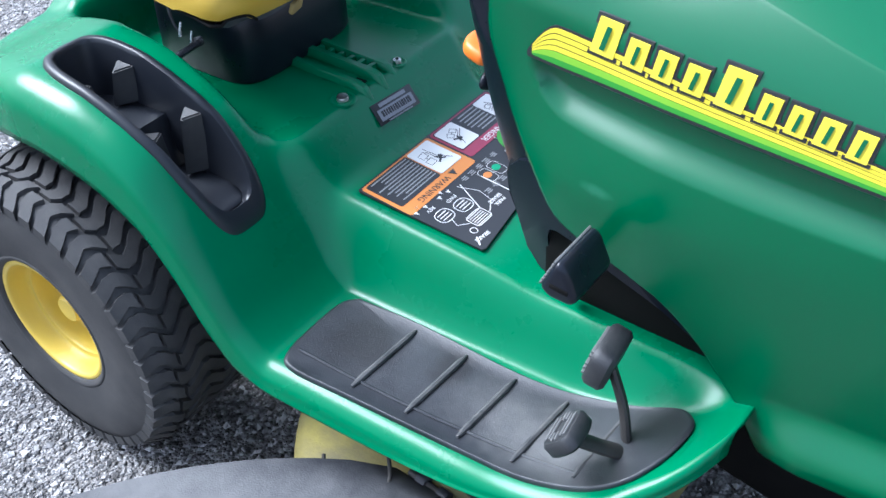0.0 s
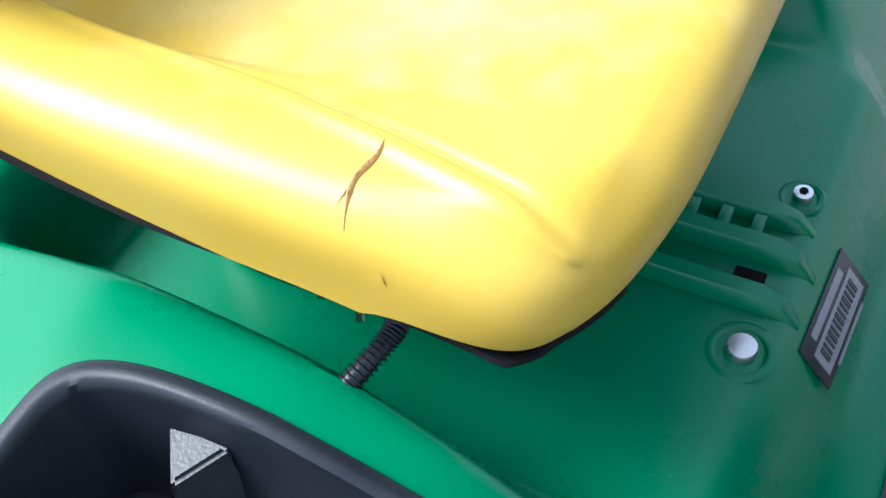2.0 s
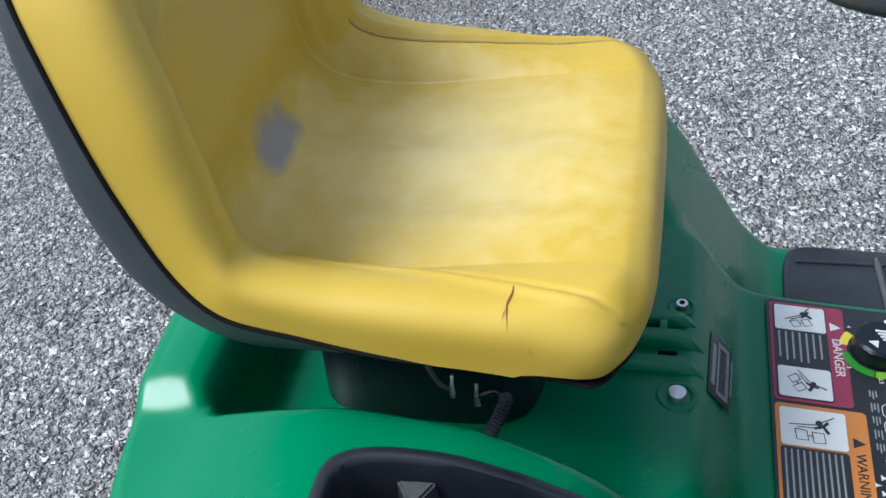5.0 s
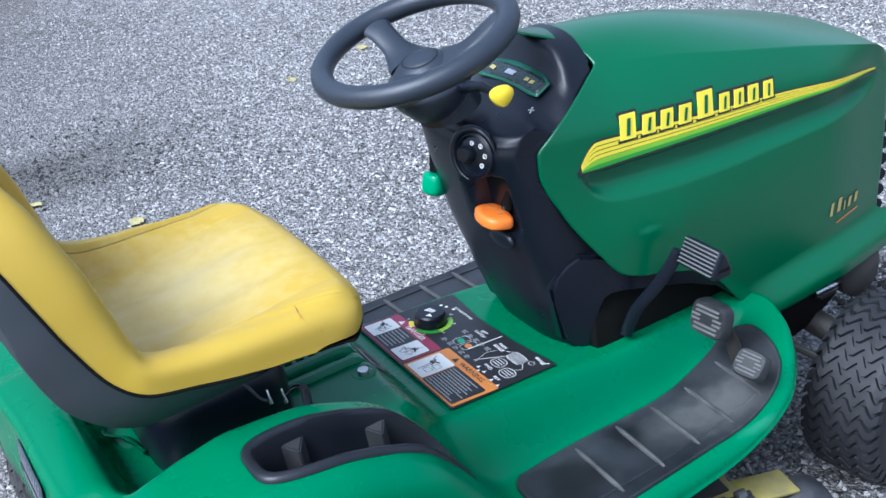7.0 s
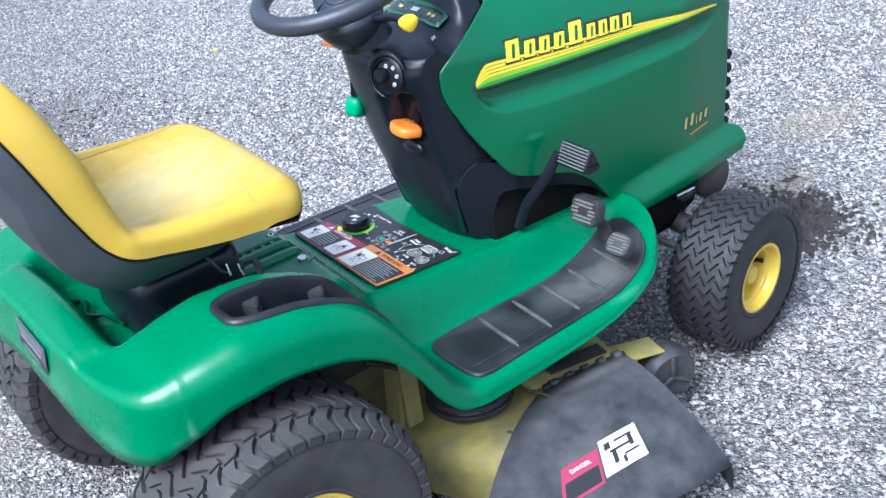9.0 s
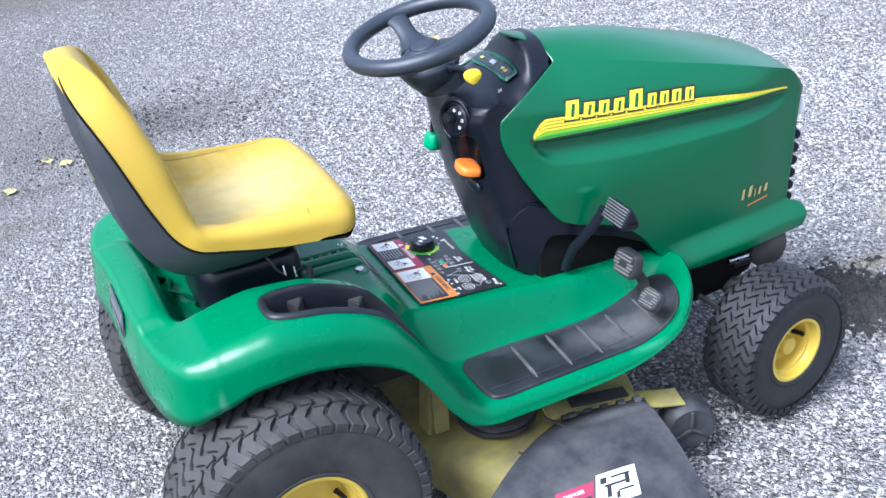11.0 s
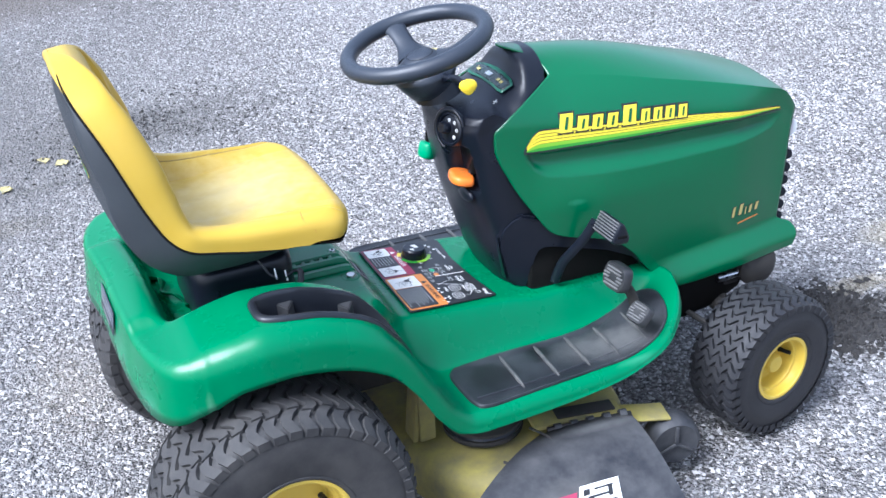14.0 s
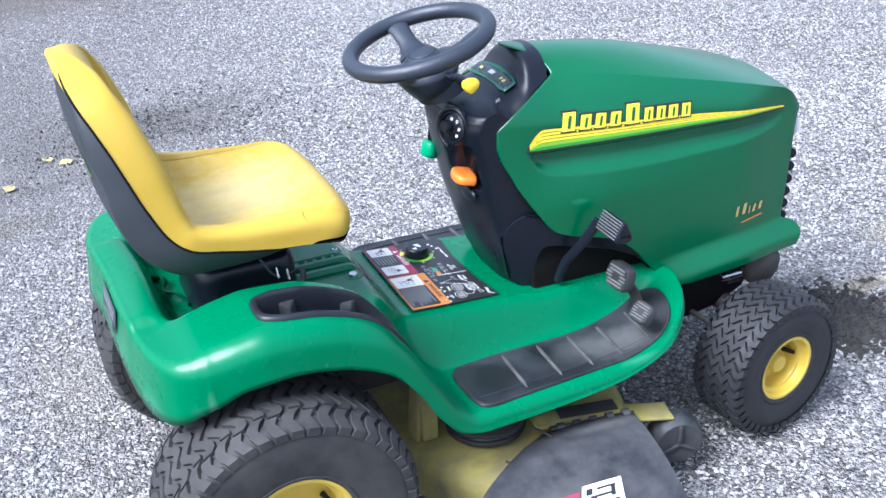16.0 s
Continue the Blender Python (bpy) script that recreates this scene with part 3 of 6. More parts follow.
# ---- foot mats ----
def mat_outline():
    return [(0.4, 0.228), (0.5, 0.222), (0.66, 0.224), (0.76, 0.21), (0.84, 0.196), (0.87, 0.205), (0.884, 0.235), (0.872, 0.29), (0.84, 0.33), (0.765, 0.356), (0.66, 0.364), (0.5, 0.372), (0.41, 0.375), (0.388, 0.355), (0.383, 0.3), (0.385, 0.248)]


def foot_mat(side):
    pts = spline(mat_outline() + mat_outline()[:1], 97)[:-1]
    cx, cy = 0.63, 0.29
    rows = []
    for k, (sc, lift) in enumerate(((1.0, -0.002), (1.0, 0.004), (0.99, 0.0065), (0.975, 0.007), (0.955, 0.0058), (0.6, 0.0058), (0.3, 0.0058), (0.02, 0.0058))):
        row = []
        for x, y in pts:
            px, py = cx + (x - cx) * sc, cy + (y - cy) * sc
            if 0.1 < sc < 0.97:
                py = max(0.2, py)
            row.append((px, side * py, deck_z(px, max(0.226, py)) + lift))
        rows.append(row)
    bm = grid(rows, close_v=True)
    bm.verts.ensure_lookup_table()
    cap(bm, bm.verts[-len(pts):])
    ob = part("foot_mat", bm, MAT_RUBBER, tractor, "worn black rubber foot mat with cross ribs, dusty grey", sharp=60)
    for x in (0.497, 0.577, 0.65, 0.722, 0.795):
        y0, y1 = 0.236 - 0.02 * step(0.7, 0.8, x), curve(x, [(0.4, 0.362), (0.66, 0.35), (0.765, 0.342), (0.84, 0.315)])
        p = [(x + 0.006 * (1 - t), side * (y0 + (y1 - y0) * t), deck_z(x, 0.3) + 0.0075) for t in [k / 8 for k in range(9)]]
        part("rib", tube(p, [0.002] + [0.0042] * 7 + [0.002], 8), RIB, ob)
    p = [(x, side * (0.345 - 0.02 * step(0.5, 0.85, x)), deck_z(x, 0.3) + 0.0065) for x in [0.4 + 0.04 * k for k in range(11)]]
    part("seam", tube(p, 0.0022, 6), MAT_RUBBER, ob)
    return ob


foot_mat(-1)
foot_mat(1)


# ---- writing and flat labels ----
def words(text, size, m, material, parent, name="lettering"):
    """Raised flat lettering in Blender's own font; m carries local x along the line and y up the letters."""
    cu = bpy.data.curves.new(name, "FONT")
    cu.body, cu.size, cu.align_x, cu.align_y, cu.extrude = text, size, "CENTER", "CENTER", 0.0002
    tmp = bpy.data.objects.new(name, cu)
    scene.collection.objects.link(tmp)
    bpy.context.view_layer.update()
    me = bpy.data.meshes.new_from_object(tmp)
    bpy.data.objects.remove(tmp)
    me.transform(m)
    me.materials.clear()
    me.materials.append(material)
    ob = new(name, me)
    ob.parent = parent
    return ob


def console_label():
    """The printed panel on the tunnel; u runs to the tractor's right, v forward, both in metres."""
    x0, y0 = 0.347, 0.15
    sl = (deck_z(0.54, 0) - deck_z(0.35, 0)) / 0.19

    def P(u, v, h=0.0):
        return (x0 + v, y0 - u, deck_z(0.35, 0) + sl * (v - 0.003) + 0.004 + h)

    def M(u, v, h=0.0, turn=0):
        p = P(u, v, h)
        return Matrix.Translation(p) @ Euler((0, math.atan(-sl), 0)).to_matrix().to_4x4() @ pose(0, 0, 0, 0, 0, -90 + turn)

    def plate(name, uv, h, material, parent, label="", t=0.0008):
        b = bmesh.new()
        lo, hi = [b.verts.new(P(u, v, h - t)) for u, v in uv], [b.verts.new(P(u, v, h)) for u, v in uv]
        b.faces.new(hi)
        b.faces.new(lo[::-1])
        for k in range(len(uv)):
            b.faces.new((hi[k], hi[(k + 1) % len(uv)], lo[(k + 1) % len(uv)], lo[k]))
        return part(name, b, material, parent, label, smooth=False)

    def rect(u0, v0, u1, v1, c=0.003):
        return [(u0 + c, v0), (u1 - c, v0), (u1, v0 + c), (u1, v1 - c), (u1 - c, v1), (u0 + c, v1), (u0, v1 - c), (u0, v0 + c)]
    base = plate("console_label", [(0.002, 0.0), (0.298, 0.0), (0.3, 0.003), (0.293, 0.196), (0.288, 0.199), (0.2, 0.186), (0.1, 0.181), (0.006, 0.19), (0.0, 0.185), (0.0, 0.003)], 0.001, LABEL_BLACK, tractor, "black printed instruction panel with red and orange warning boxes", 0.003)
    plate("danger_box", rect(0.004, 0.003, 0.146, 0.078), 0.0016, LABEL_RED, base, "faded red danger box")
    plate("print_field", rect(0.008, 0.006, 0.142, 0.06, 0.002), 0.0022, LABEL_BLACK, base)
    plate("pictogram", rect(0.009, 0.008, 0.046, 0.059, 0.002), 0.0028, WHITE, base)
    plate("pictogram", rect(0.1, 0.008, 0.141, 0.059, 0.002), 0.0028, WHITE, base)
    plate("warning_box", rect(0.15, 0.003, 0.297, 0.088), 0.0016, LABEL_ORANGE, base, "faded orange warning box")
    plate("print_field", rect(0.205, 0.006, 0.291, 0.068, 0.002), 0.0022, LABEL_BLACK, base)
    plate("pictogram", rect(0.156, 0.007, 0.203, 0.068, 0.002), 0.0028, WHITE, base)
    words("DANGER", 0.0135, M(0.078, 0.0685, 0.0018), WHITE, base)
    words("WARNING", 0.0135, M(0.235, 0.078, 0.0018), LABEL_BLACK, base)
    for tu, tv in ((0.034, 0.0685), (0.19, 0.078)):
        plate("warning_triangle", [(tu - 0.006, tv - 0.005), (tu + 0.006, tv - 0.005), (tu, tv + 0.006)], 0.0022, WHITE if tv < 0.07 else LABEL_BLACK, base)
    rng = random.Random(3)
    for k in range(7):
        v = 0.0105 + k * 0.0068
        plate("text_line", rect(0.049, v, 0.049 + rng.uniform(0.035, 0.048), v + 0.002, 0.0005), 0.0027, GREY_PRINT, base)
    for k in range(10):
        v = 0.0095 + k * 0.0056
        plate("text_line", rect(0.208, v, 0.208 + rng.uniform(0.055, 0.08), v + 0.0018, 0.0004), 0.0027, GREY_PRINT, base)
    def stroke(name, pts, w, mt=WHITE, h=0.0018):
        """A printed line of even width through points."""
        lo, hi = [], []
        for k, (u, v) in enumerate(pts):
            a, c = pts[max(0, k - 1)], pts[min(len(pts) - 1, k + 1)]
            l = math.hypot(c[0] - a[0], c[1] - a[1]) or 1.0
            nu, nv = -(c[1] - a[1]) / l * w / 2, (c[0] - a[0]) / l * w / 2
            lo.append((u + nu, v + nv, h))
            hi.append((u - nu, v - nv, h))
        return part(name, grid([[P(*q) for q in lo], [P(*q) for q in hi]]), mt, base, smooth=False)

    def oval(cu, cv, ru, rv, e=2.0, n=24):
        out = []
        for k in range(n + 1):
            c, q = math.cos(2 * math.pi * k / n), math.sin(2 * math.pi * k / n)
            out.append((cu + ru * math.copysign(abs(c) ** (2 / e), c), cv + rv * math.copysign(abs(q) ** (2 / e), q)))
        return out
    # plain strokes inside the picture fields: a slope, a small machine and bars
    for cu, cv, k, turn in ((0.027, 0.034, 0.9, 20), (0.12, 0.034, 0.95, -60), (0.18, 0.037, 1.2, 0)):
        def at(*pts):
            c, q = math.cos(radians(turn)), math.sin(radians(turn))
            return [(cu + k * (c * a - q * b), cv + k * (q * a + c * b)) for a, b in pts]
        stroke("pictogram_stroke", at((-0.014, 0.017), (-0.004, 0.002), (-0.002, -0.018)), 0.0012, LABEL_BLACK, 0.0032)
        for q in (at((0.002, -0.014), (0.013, -0.013), (0.013, -0.004), (0.003, -0.005), (0.002, -0.014)), at((0.004, -0.001), (0.015, 0.0), (0.014, 0.009), (0.004, 0.008), (0.004, -0.001)), at((0.0, -0.012), (-0.001, 0.006)), at((0.008, -0.004), (0.009, 0.0))):
            stroke("pictogram_stroke", q, 0.0011, LABEL_BLACK, 0.0032)
        stroke("pictogram_stroke", at((-0.008, 0.012), (-0.003, 0.008), (0.004, 0.012)), 0.0035, LABEL_BLACK, 0.0033)
        stroke("pictogram_stroke", at((-0.003, 0.008), (0.0, 0.001)), 0.0028, LABEL_BLACK, 0.0033)
        plate("pictogram_stroke", [tuple(q) for q in oval(*at((-0.006, 0.005))[0], 0.0028 * k, 0.0028 * k, n=12)[:-1]], 0.0035, LABEL_BLACK, base)
    # height dial and its scale
    cu, cv = 0.062, 0.108
    for a0, a1, mt in ((228, 262, DECAL_YELLOW), (282, 350, DECAL_GREEN), (352, 440, DECAL_LIME)):
        ring = [(cu + r * math.cos(radians(a)), cv + r * math.sin(radians(a))) for r, order in ((0.0375, 1), (0.029, -1)) for a in ([a0 + (a1 - a0) * k / 10 for k in range(11)][::order])]
        plate("dial_scale", ring, 0.0018, mt, base)
    for k, txt in enumerate(("1", "1.5", "2", "2.5", "3", "3.5", "4")):
        a = radians(140 - k * 47)
        words(txt, 0.0065, M(cu + 0.041 * math.cos(a), cv + 0.041 * math.sin(a), 0.0016), WHITE, base)
    words("LIFT ADJUST STOP", 0.0065, M(0.07, 0.168, 0.0016), WHITE, base)
    words("LIFT\nLATCH", 0.0085, M(0.145, 0.157, 0.0016), WHITE, base)
    words("PARK\nBRAKE", 0.0085, M(0.2, 0.157, 0.0016), WHITE, base)
    words("FWD", 0.0085, M(0.237, 0.108, 0.0016), WHITE, base)
    words("REV", 0.0085, M(0.272, 0.1, 0.0016), WHITE, base)
    words("BRAKE", 0.0085, M(0.272, 0.183, 0.0016, -6), WHITE, base)
    plate("symbol", oval(0.1435, 0.1166, 0.007, 0.006, n=14)[:-1], 0.0016, LEVER_GREEN, base)
    plate("symbol", oval(0.165, 0.1173, 0.007, 0.006, n=14)[:-1], 0.0016, LABEL_ORANGE, base)
    for cu2, cv2 in ((0.1435, 0.118), (0.165, 0.118)):
        stroke("symbol_line", oval(cu2, cv2, 0.009, 0.014, 4), 0.0008)
    # outlines of the drive pedals and the hatched brake pedal, with their leader lines
    for cu2, cv2 in ((0.237, 0.128), (0.27, 0.1215)):
        stroke("symbol_line", oval(cu2, cv2, 0.0135, 0.0115, 2.6), 0.0012)
        for d in (-0.005, 0.0, 0.005):
            stroke("symbol_line", [(cu2 - 0.009, cv2 + d), (cu2 + 0.009, cv2 + d)], 0.0014)
    stroke("symbol_line", oval(0.244, 0.158, 0.016, 0.0115, 5), 0.0012)
    for d in range(6):
        stroke("symbol_line", [(0.231, 0.149 + 0.0036 * d), (0.257, 0.149 + 0.0036 * d)], 0.0012)
    stroke("symbol_line", oval(0.27, 0.168, 0.005, 0.005), 0.001)
    stroke("symbol_line", [(0.206, 0.1), (0.216, 0.122), (0.228, 0.148)], 0.0014)
    stroke("symbol_line", [(0.212, 0.1), (0.2, 0.128), (0.205, 0.15), (0.226, 0.163)], 0.001)
    stroke("symbol_line", [(0.27, 0.133), (0.276, 0.146), (0.262, 0.156)], 0.001)
    for cu2, cv2 in ((0.236, 0.092), (0.28, 0.087)):
        for du, dv in ((-0.009, 0.004), (0.0, -0.003), (0.009, 0.003)):
            plate("symbol", [(cu2 + du - 0.0035, cv2 + dv - 0.002), (cu2 + du + 0.0035, cv2 + dv - 0.002), (cu2 + du + 0.0014, cv2 + dv + 0.0005), (cu2 + du, cv2 + dv + 0.0045), (cu2 + du - 0.0014, cv2 + dv + 0.0005)], 0.0016, WHITE, base)
    stroke("symbol_line", [(0.278, 0.178), (0.288, 0.19)], 0.0022)
    plate("divider_line", rect(0.172, 0.112, 0.1735, 0.178, 0.0003), 0.0016, WHITE, base)
    for u, v in ((0.02, 0.15), (0.03, 0.155), (0.045, 0.16), (0.012, 0.12)):
        plate("symbol", rect(u, v, u + 0.005, v + 0.005, 0.001), 0.0016, WHITE, base)
    for k in range(10):
        u, v = 0.118 + (k % 5) * 0.017, (0.094, 0.1335, 0.143)[k // 5]
        for j in range(3):
            plate("text_line", rect(u, v + j * 0.003, u + 0.008 + 0.003 * ((k + j) % 2), v + j * 0.003 + 0.0013, 0.0002), 0.0016, GREY_PRINT, base)
    kb = part("height_knob", disc_lathe([(0.026, 0.0), (0.0275, 0.003), (0.0265, 0.018), (0.0235, 0.021)], M(cu, cv, 0.001), 12), BLACK, tractor, "black faceted mowing height knob", sharp=30)
    plate("pointer", [(cu + 0.008, cv - 0.012), (cu + 0.016, cv - 0.004), (cu + 0.006, cv - 0.002)], 0.0228, WHITE, kb)
    for k in range(4):
        plate("symbol", rect(cu - 0.01 + k * 0.004, cv - 0.004 + k * 0.002, cu - 0.0075 + k * 0.004, cv + 0.008 + k * 0.001, 0.0004), 0.0228, WHITE, kb)
    return base


console_label()


def serial_plate():
    """Small black plate on the step behind the panel."""
    m = Matrix.Translation((0.296, 0.0, deck_z(0.296, 0) + 0.004)) @ Matrix((( -0.0, -0.66, 0.75, 0), (-1, 0, 0, 0), (0, 0.75, 0.66, 0), (0, 0, 0, 1))) @ pose(0, 0, 0, 0, 0, 4) @ Matrix.Diagonal((1, 0.76, 1, 1))
    ob = part("serial_plate", box((0.085, 0.042, 0.0015), m, 0.0006), LABEL_BLACK, tractor, "curled black identification sticker")
    part("bar", box((0.056, 0.007, 0.0008), m @ pose(0.0, 0.014, 0.001), 0), SILVER, ob)
    part("print_field", box((0.072, 0.022, 0.0008), m @ pose(0.0, -0.004, 0.001), 0), SILVER, ob)
    for k in range(13):
        part("bar", box((0.0022 if k % 3 else 0.0035, 0.012, 0.0008), m @ pose(-0.028 + k * 0.0047, -0.003, 0.0016), 0), LABEL_BLACK, ob)
    for k in range(3):
        part("bar", box((0.05, 0.0022, 0.0008), m @ pose(0, -0.0185 + 0.0045 * (k == 0) - 0.0002 * k, 0.0012 + 0.0004 * k), 0), SILVER, ob)


serial_plate()


# ---- seat pan: bolts, slides and seat base ----
def bolt(x, y, r, label):
    b = disc_lathe([(r, 0.0), (r, 0.004), (r * 0.93, 0.0055), (r * 0.4, 0.006)], Matrix.Translation((x, y, deck_z(x, y))), 16)
    part("bolt", b, STEEL, tractor, label)
    part("washer_dimple", lathe([(r * 2.3, 0.0), (r * 2.0, 0.0012), (r * 1.6, 0.0004)], Matrix.Translation((x, y, deck_z(x, y))), 28), GREEN, tractor)


bolt(0.256, -0.064, 0.0088, "bright zinc bolt head")
bolt(0.258, 0.056, 0.0062, "small socket bolt")
# The socket's shade is a near-black hexagon set on the bolt head.
part("bolt_socket_shade", disc_lathe([(0.0028, 0.0), (0.0028, 0.0068), (0.002, 0.007)], Matrix.Translation((0.258, 0.056, deck_z(0.258, 0.056))), 6), DARK, tractor)


def slide_rail(y, x1, h):
    """A moulded ridge that runs out from under the seat to a point."""
    rows = []
    for k in range(25):
        x = 0.0 + x1 * k / 24
        f = step(x1 + 0.001, x1 - 0.018, x)
        rows.append([(x, y + dy * (0.35 + 0.65 * f), deck_z(x, y) + 0.0005 + h * f * q) for dy, q in ((-0.009, 0), (-0.0065, 0.85), (-0.005, 1), (0.004, 1), (0.0055, 0.85), (0.0075, 0))])
    part("slide_rail", grid(rows), GREEN, tractor, "moulded green seat slide", sharp=35)


slide_rail(0.034, 0.272, 0.011)
slide_rail(0.006, 0.28, 0.012)
slide_rail(-0.028, 0.28, 0.01)
for kx in range(9):
    part("detent", box((0.0075, 0.017, 0.009), Matrix.Translation((0.085 + 0.0195 * kx, 0.018, deck_z(0.12, 0) + 0.004)), 0.0012), GREEN, tractor)
# No hole is cut here: a thin near-black strip paints its shade.
part("adjust_slot_shade", box((0.018, 0.009, 0.002), Matrix.Translation((0.246, -0.013, deck_z(0.246, 0) + 0.0006)), 0.0008), DARK, tractor, "dark strip painting the shade of a slot between the slides")


def seat_base():
    rows = []
    for z, gx, gy in ((0.5, 0.002, 0.004), (0.505, 0.004, 0.006), (0.58, 0.002, 0.006), (0.6, 0.0, 0.004), (0.608, -0.006, -0.002), (0.61, -0.022, -0.02), (0.612, -0.03, -0.03), (0.66, -0.03, -0.03)):
        ring = []
        for k in range(40):
            a = 2 * math.pi * k / 40
            c, s = math.cos(a), math.sin(a)
            e = 2 / 5.0
            ring.append((0.034 + (0.1 + gx) * math.copysign(abs(c) ** e, c), (0.116 + gy) * math.copysign(abs(s) ** e, s), z))
        rows.append(ring)
    b = grid(rows, close_v=True)
    return part("seat_base", b, BLACK, tractor, "black plastic seat pedestal", sharp=50)


seat_base()
conduit = [Vector(p) for p in spline([(0.097, -0.171, 0.593), (0.112, -0.171, 0.6), (0.121, -0.18, 0.6025), (0.12, -0.192, 0.6005), (0.1125, -0.212, 0.594), (0.103, -0.231, 0.585)], 24)]
part("cable_conduit", tube(conduit, [0.003] * 8 + [0.003 + 0.0002 * k for k in range(16)], 12), BLACK, tractor, "ribbed black cable conduit below the seat")
for k in range(24):
    i = 9 + 0.6 * k
    c = conduit[int(i)].lerp(conduit[min(23, int(i) + 1)], i % 1)
    q = (conduit[min(23, int(i) + 1)] - conduit[int(i) - 1]).to_track_quat("Z", "Y").to_matrix().to_4x4()
    part("grip_ring", lathe([(0.0048, -0.0007), (0.0058 + 0.00004 * k, 0), (0.0048, 0.0007)], Matrix.Translation(c) @ q, 14), MAT_RUBBER, tractor)
part("switch_cable", tube(spline([(0.045, -0.15, 0.64), (0.055, -0.168, 0.628), (0.066, -0.172, 0.606), (0.077, -0.172, 0.598)], 12), 0.0022, 8), CHUTE, tractor, "thin cable to the seat switch")
for px, pz in ((0.077, 0.602), (0.0965, 0.594)):
    part("safety_switch_pin", tube([(px, -0.17, pz + 0.012), (px, -0.174, pz + 0.002), (px + 0.0005, -0.176, pz - 0.007)], [0.0016, 0.0018, 0.0028], 8), STEEL, tractor, "bright steel switch pin")
part("pull_tab", box((0.008, 0.026, 0.018), Matrix.Translation((0.212, -0.085, 0.638)) @ pose(0, 0, 0, 0, 20, 12), 0.003), SEAM, tractor, "tan plastic tab under the seat front")
part("crumpled_strap", tube(spline([(-0.115, 0.1, 0.512), (-0.1, 0.07, 0.522), (-0.105, 0.035, 0.512), (-0.085, 0.0, 0.516), (-0.07, -0.04, 0.508)], 30), [0.008 + 0.003 * math.sin(k * 0.9) for k in range(30)], 8, flat=0.4), HOOD_GREEN, tractor, "crumpled green strap lying in the well")

# ---- hood ----
HOOD_REAR = [(0.34, 0.952), (0.405, 0.892), (0.45, 0.855), (0.494, 0.798), (0.513, 0.742), (0.525, 0.697), (0.541, 0.663), (0.581, 0.632), (0.627, 0.602), (0.66, 0.584), (0.74, 0.554), (0.766, 0.555), (0.79, 0.58), (0.82, 0.632), (0.84, 0.674), (0.853, 0.7), (0.89, 0.71)]
HOOD_TOP = [(0.54, 0.876), (0.65, 0.863), (0.7, 0.853), (0.825, 0.836), (0.945, 0.812), (1.075, 0.784), (1.2, 0.752), (1.245, 0.738), (1.272, 0.717), (1.298, 0.684)]
HOOD_BOT = [(0.54, 0.35), (0.96, 0.34), (1.19, 0.345), (1.3, 0.362)]
# where the side begins to lean in, half width along the crest, and rise of the crown above it
SHOULDER = [(0.55, 0.775), (0.656, 0.765), (0.824, 0.752), (1.003, 0.732), (1.223, 0.7065), (1.3, 0.66)]
CREST = [(0.55, 0.075), (0.65, 0.083), (0.7, 0.09), (0.825, 0.115), (0.945, 0.137), (1.075, 0.151), (1.2, 0.159), (1.25, 0.156), (1.3, 0.142)]
CROWN = [(0.65, 0.052), (0.7, 0.051), (0.76, 0.046), (0.89, 0.04), (1.04, 0.028), (1.19, 0.016), (1.29, 0.012)]


def stripe_low(x):
    return curve(x, [(0.614, 0.721), (0.666, 0.718), (0.791, 0.715), (0.923, 0.711), (1.06, 0.707), (1.224, 0.6965), (1.245, 0.6935)])


def scallop_low(x):
    return curve(x, [(0.618, 0.708), (0.627, 0.692), (0.638, 0.676), (0.667, 0.66), (0.785, 0.648), (0.92, 0.643), (1.062, 0.644), (1.208, 0.655), (1.25, 0.682)])


def hood_side(x, z):
    """Half width of the hood's upright side."""
    top, bot = curve(x, HOOD_TOP), curve(x, HOOD_BOT)
    t = (z - bot) / (top - bot)
    w = 0.174 + 0.011 * math.sin(math.pi * min(1, max(0, t)))
    w *= 1 - 0.17 * step(1.1, 1.3, x) * (0.45 + 0.55 * t)
    low = curve(x, [(0.5, 0.055), (0.554, 0.046), (0.611, 0.027), (0.68, 0.01), (0.78, 0.0)])
    high = curve(x, [(0.5, 0.06), (0.554, 0.046), (0.616, 0.034), (0.69, 0.029), (0.8, 0.018), (0.95, 0.009), (1.1, 0.0)])
    return w - low - (high - low) * step(0.58, 0.72, z)


def hood_w(x, z):
    """Half width of the hood at a place on its side."""
    sh, top = curve(x, SHOULDER), curve(x, HOOD_TOP)
    w = hood_side(x, min(z, sh))
    if z > sh:
        w += (curve(x, CREST) - w) * min(1, (z - sh) / (top - sh)) ** 1.6
    crease = curve(x, [(0.9, 0.4), (1.25, 0.425), (1.3, 0.425)])
    w += 0.03 * step(crease + 0.012, crease - 0.05, z) * step(0.86, 1.0, x)
    hi, lo = stripe_low(x) - 0.003, scallop_low(x)
    if lo < z < hi:
        u = (z - lo) / (hi - lo)
        w -= 0.017 * step(0, 0.5, u) * step(1.0, 0.8, u) * step(0.616, 0.64, x) * step(1.255, 1.15, x)
    return w


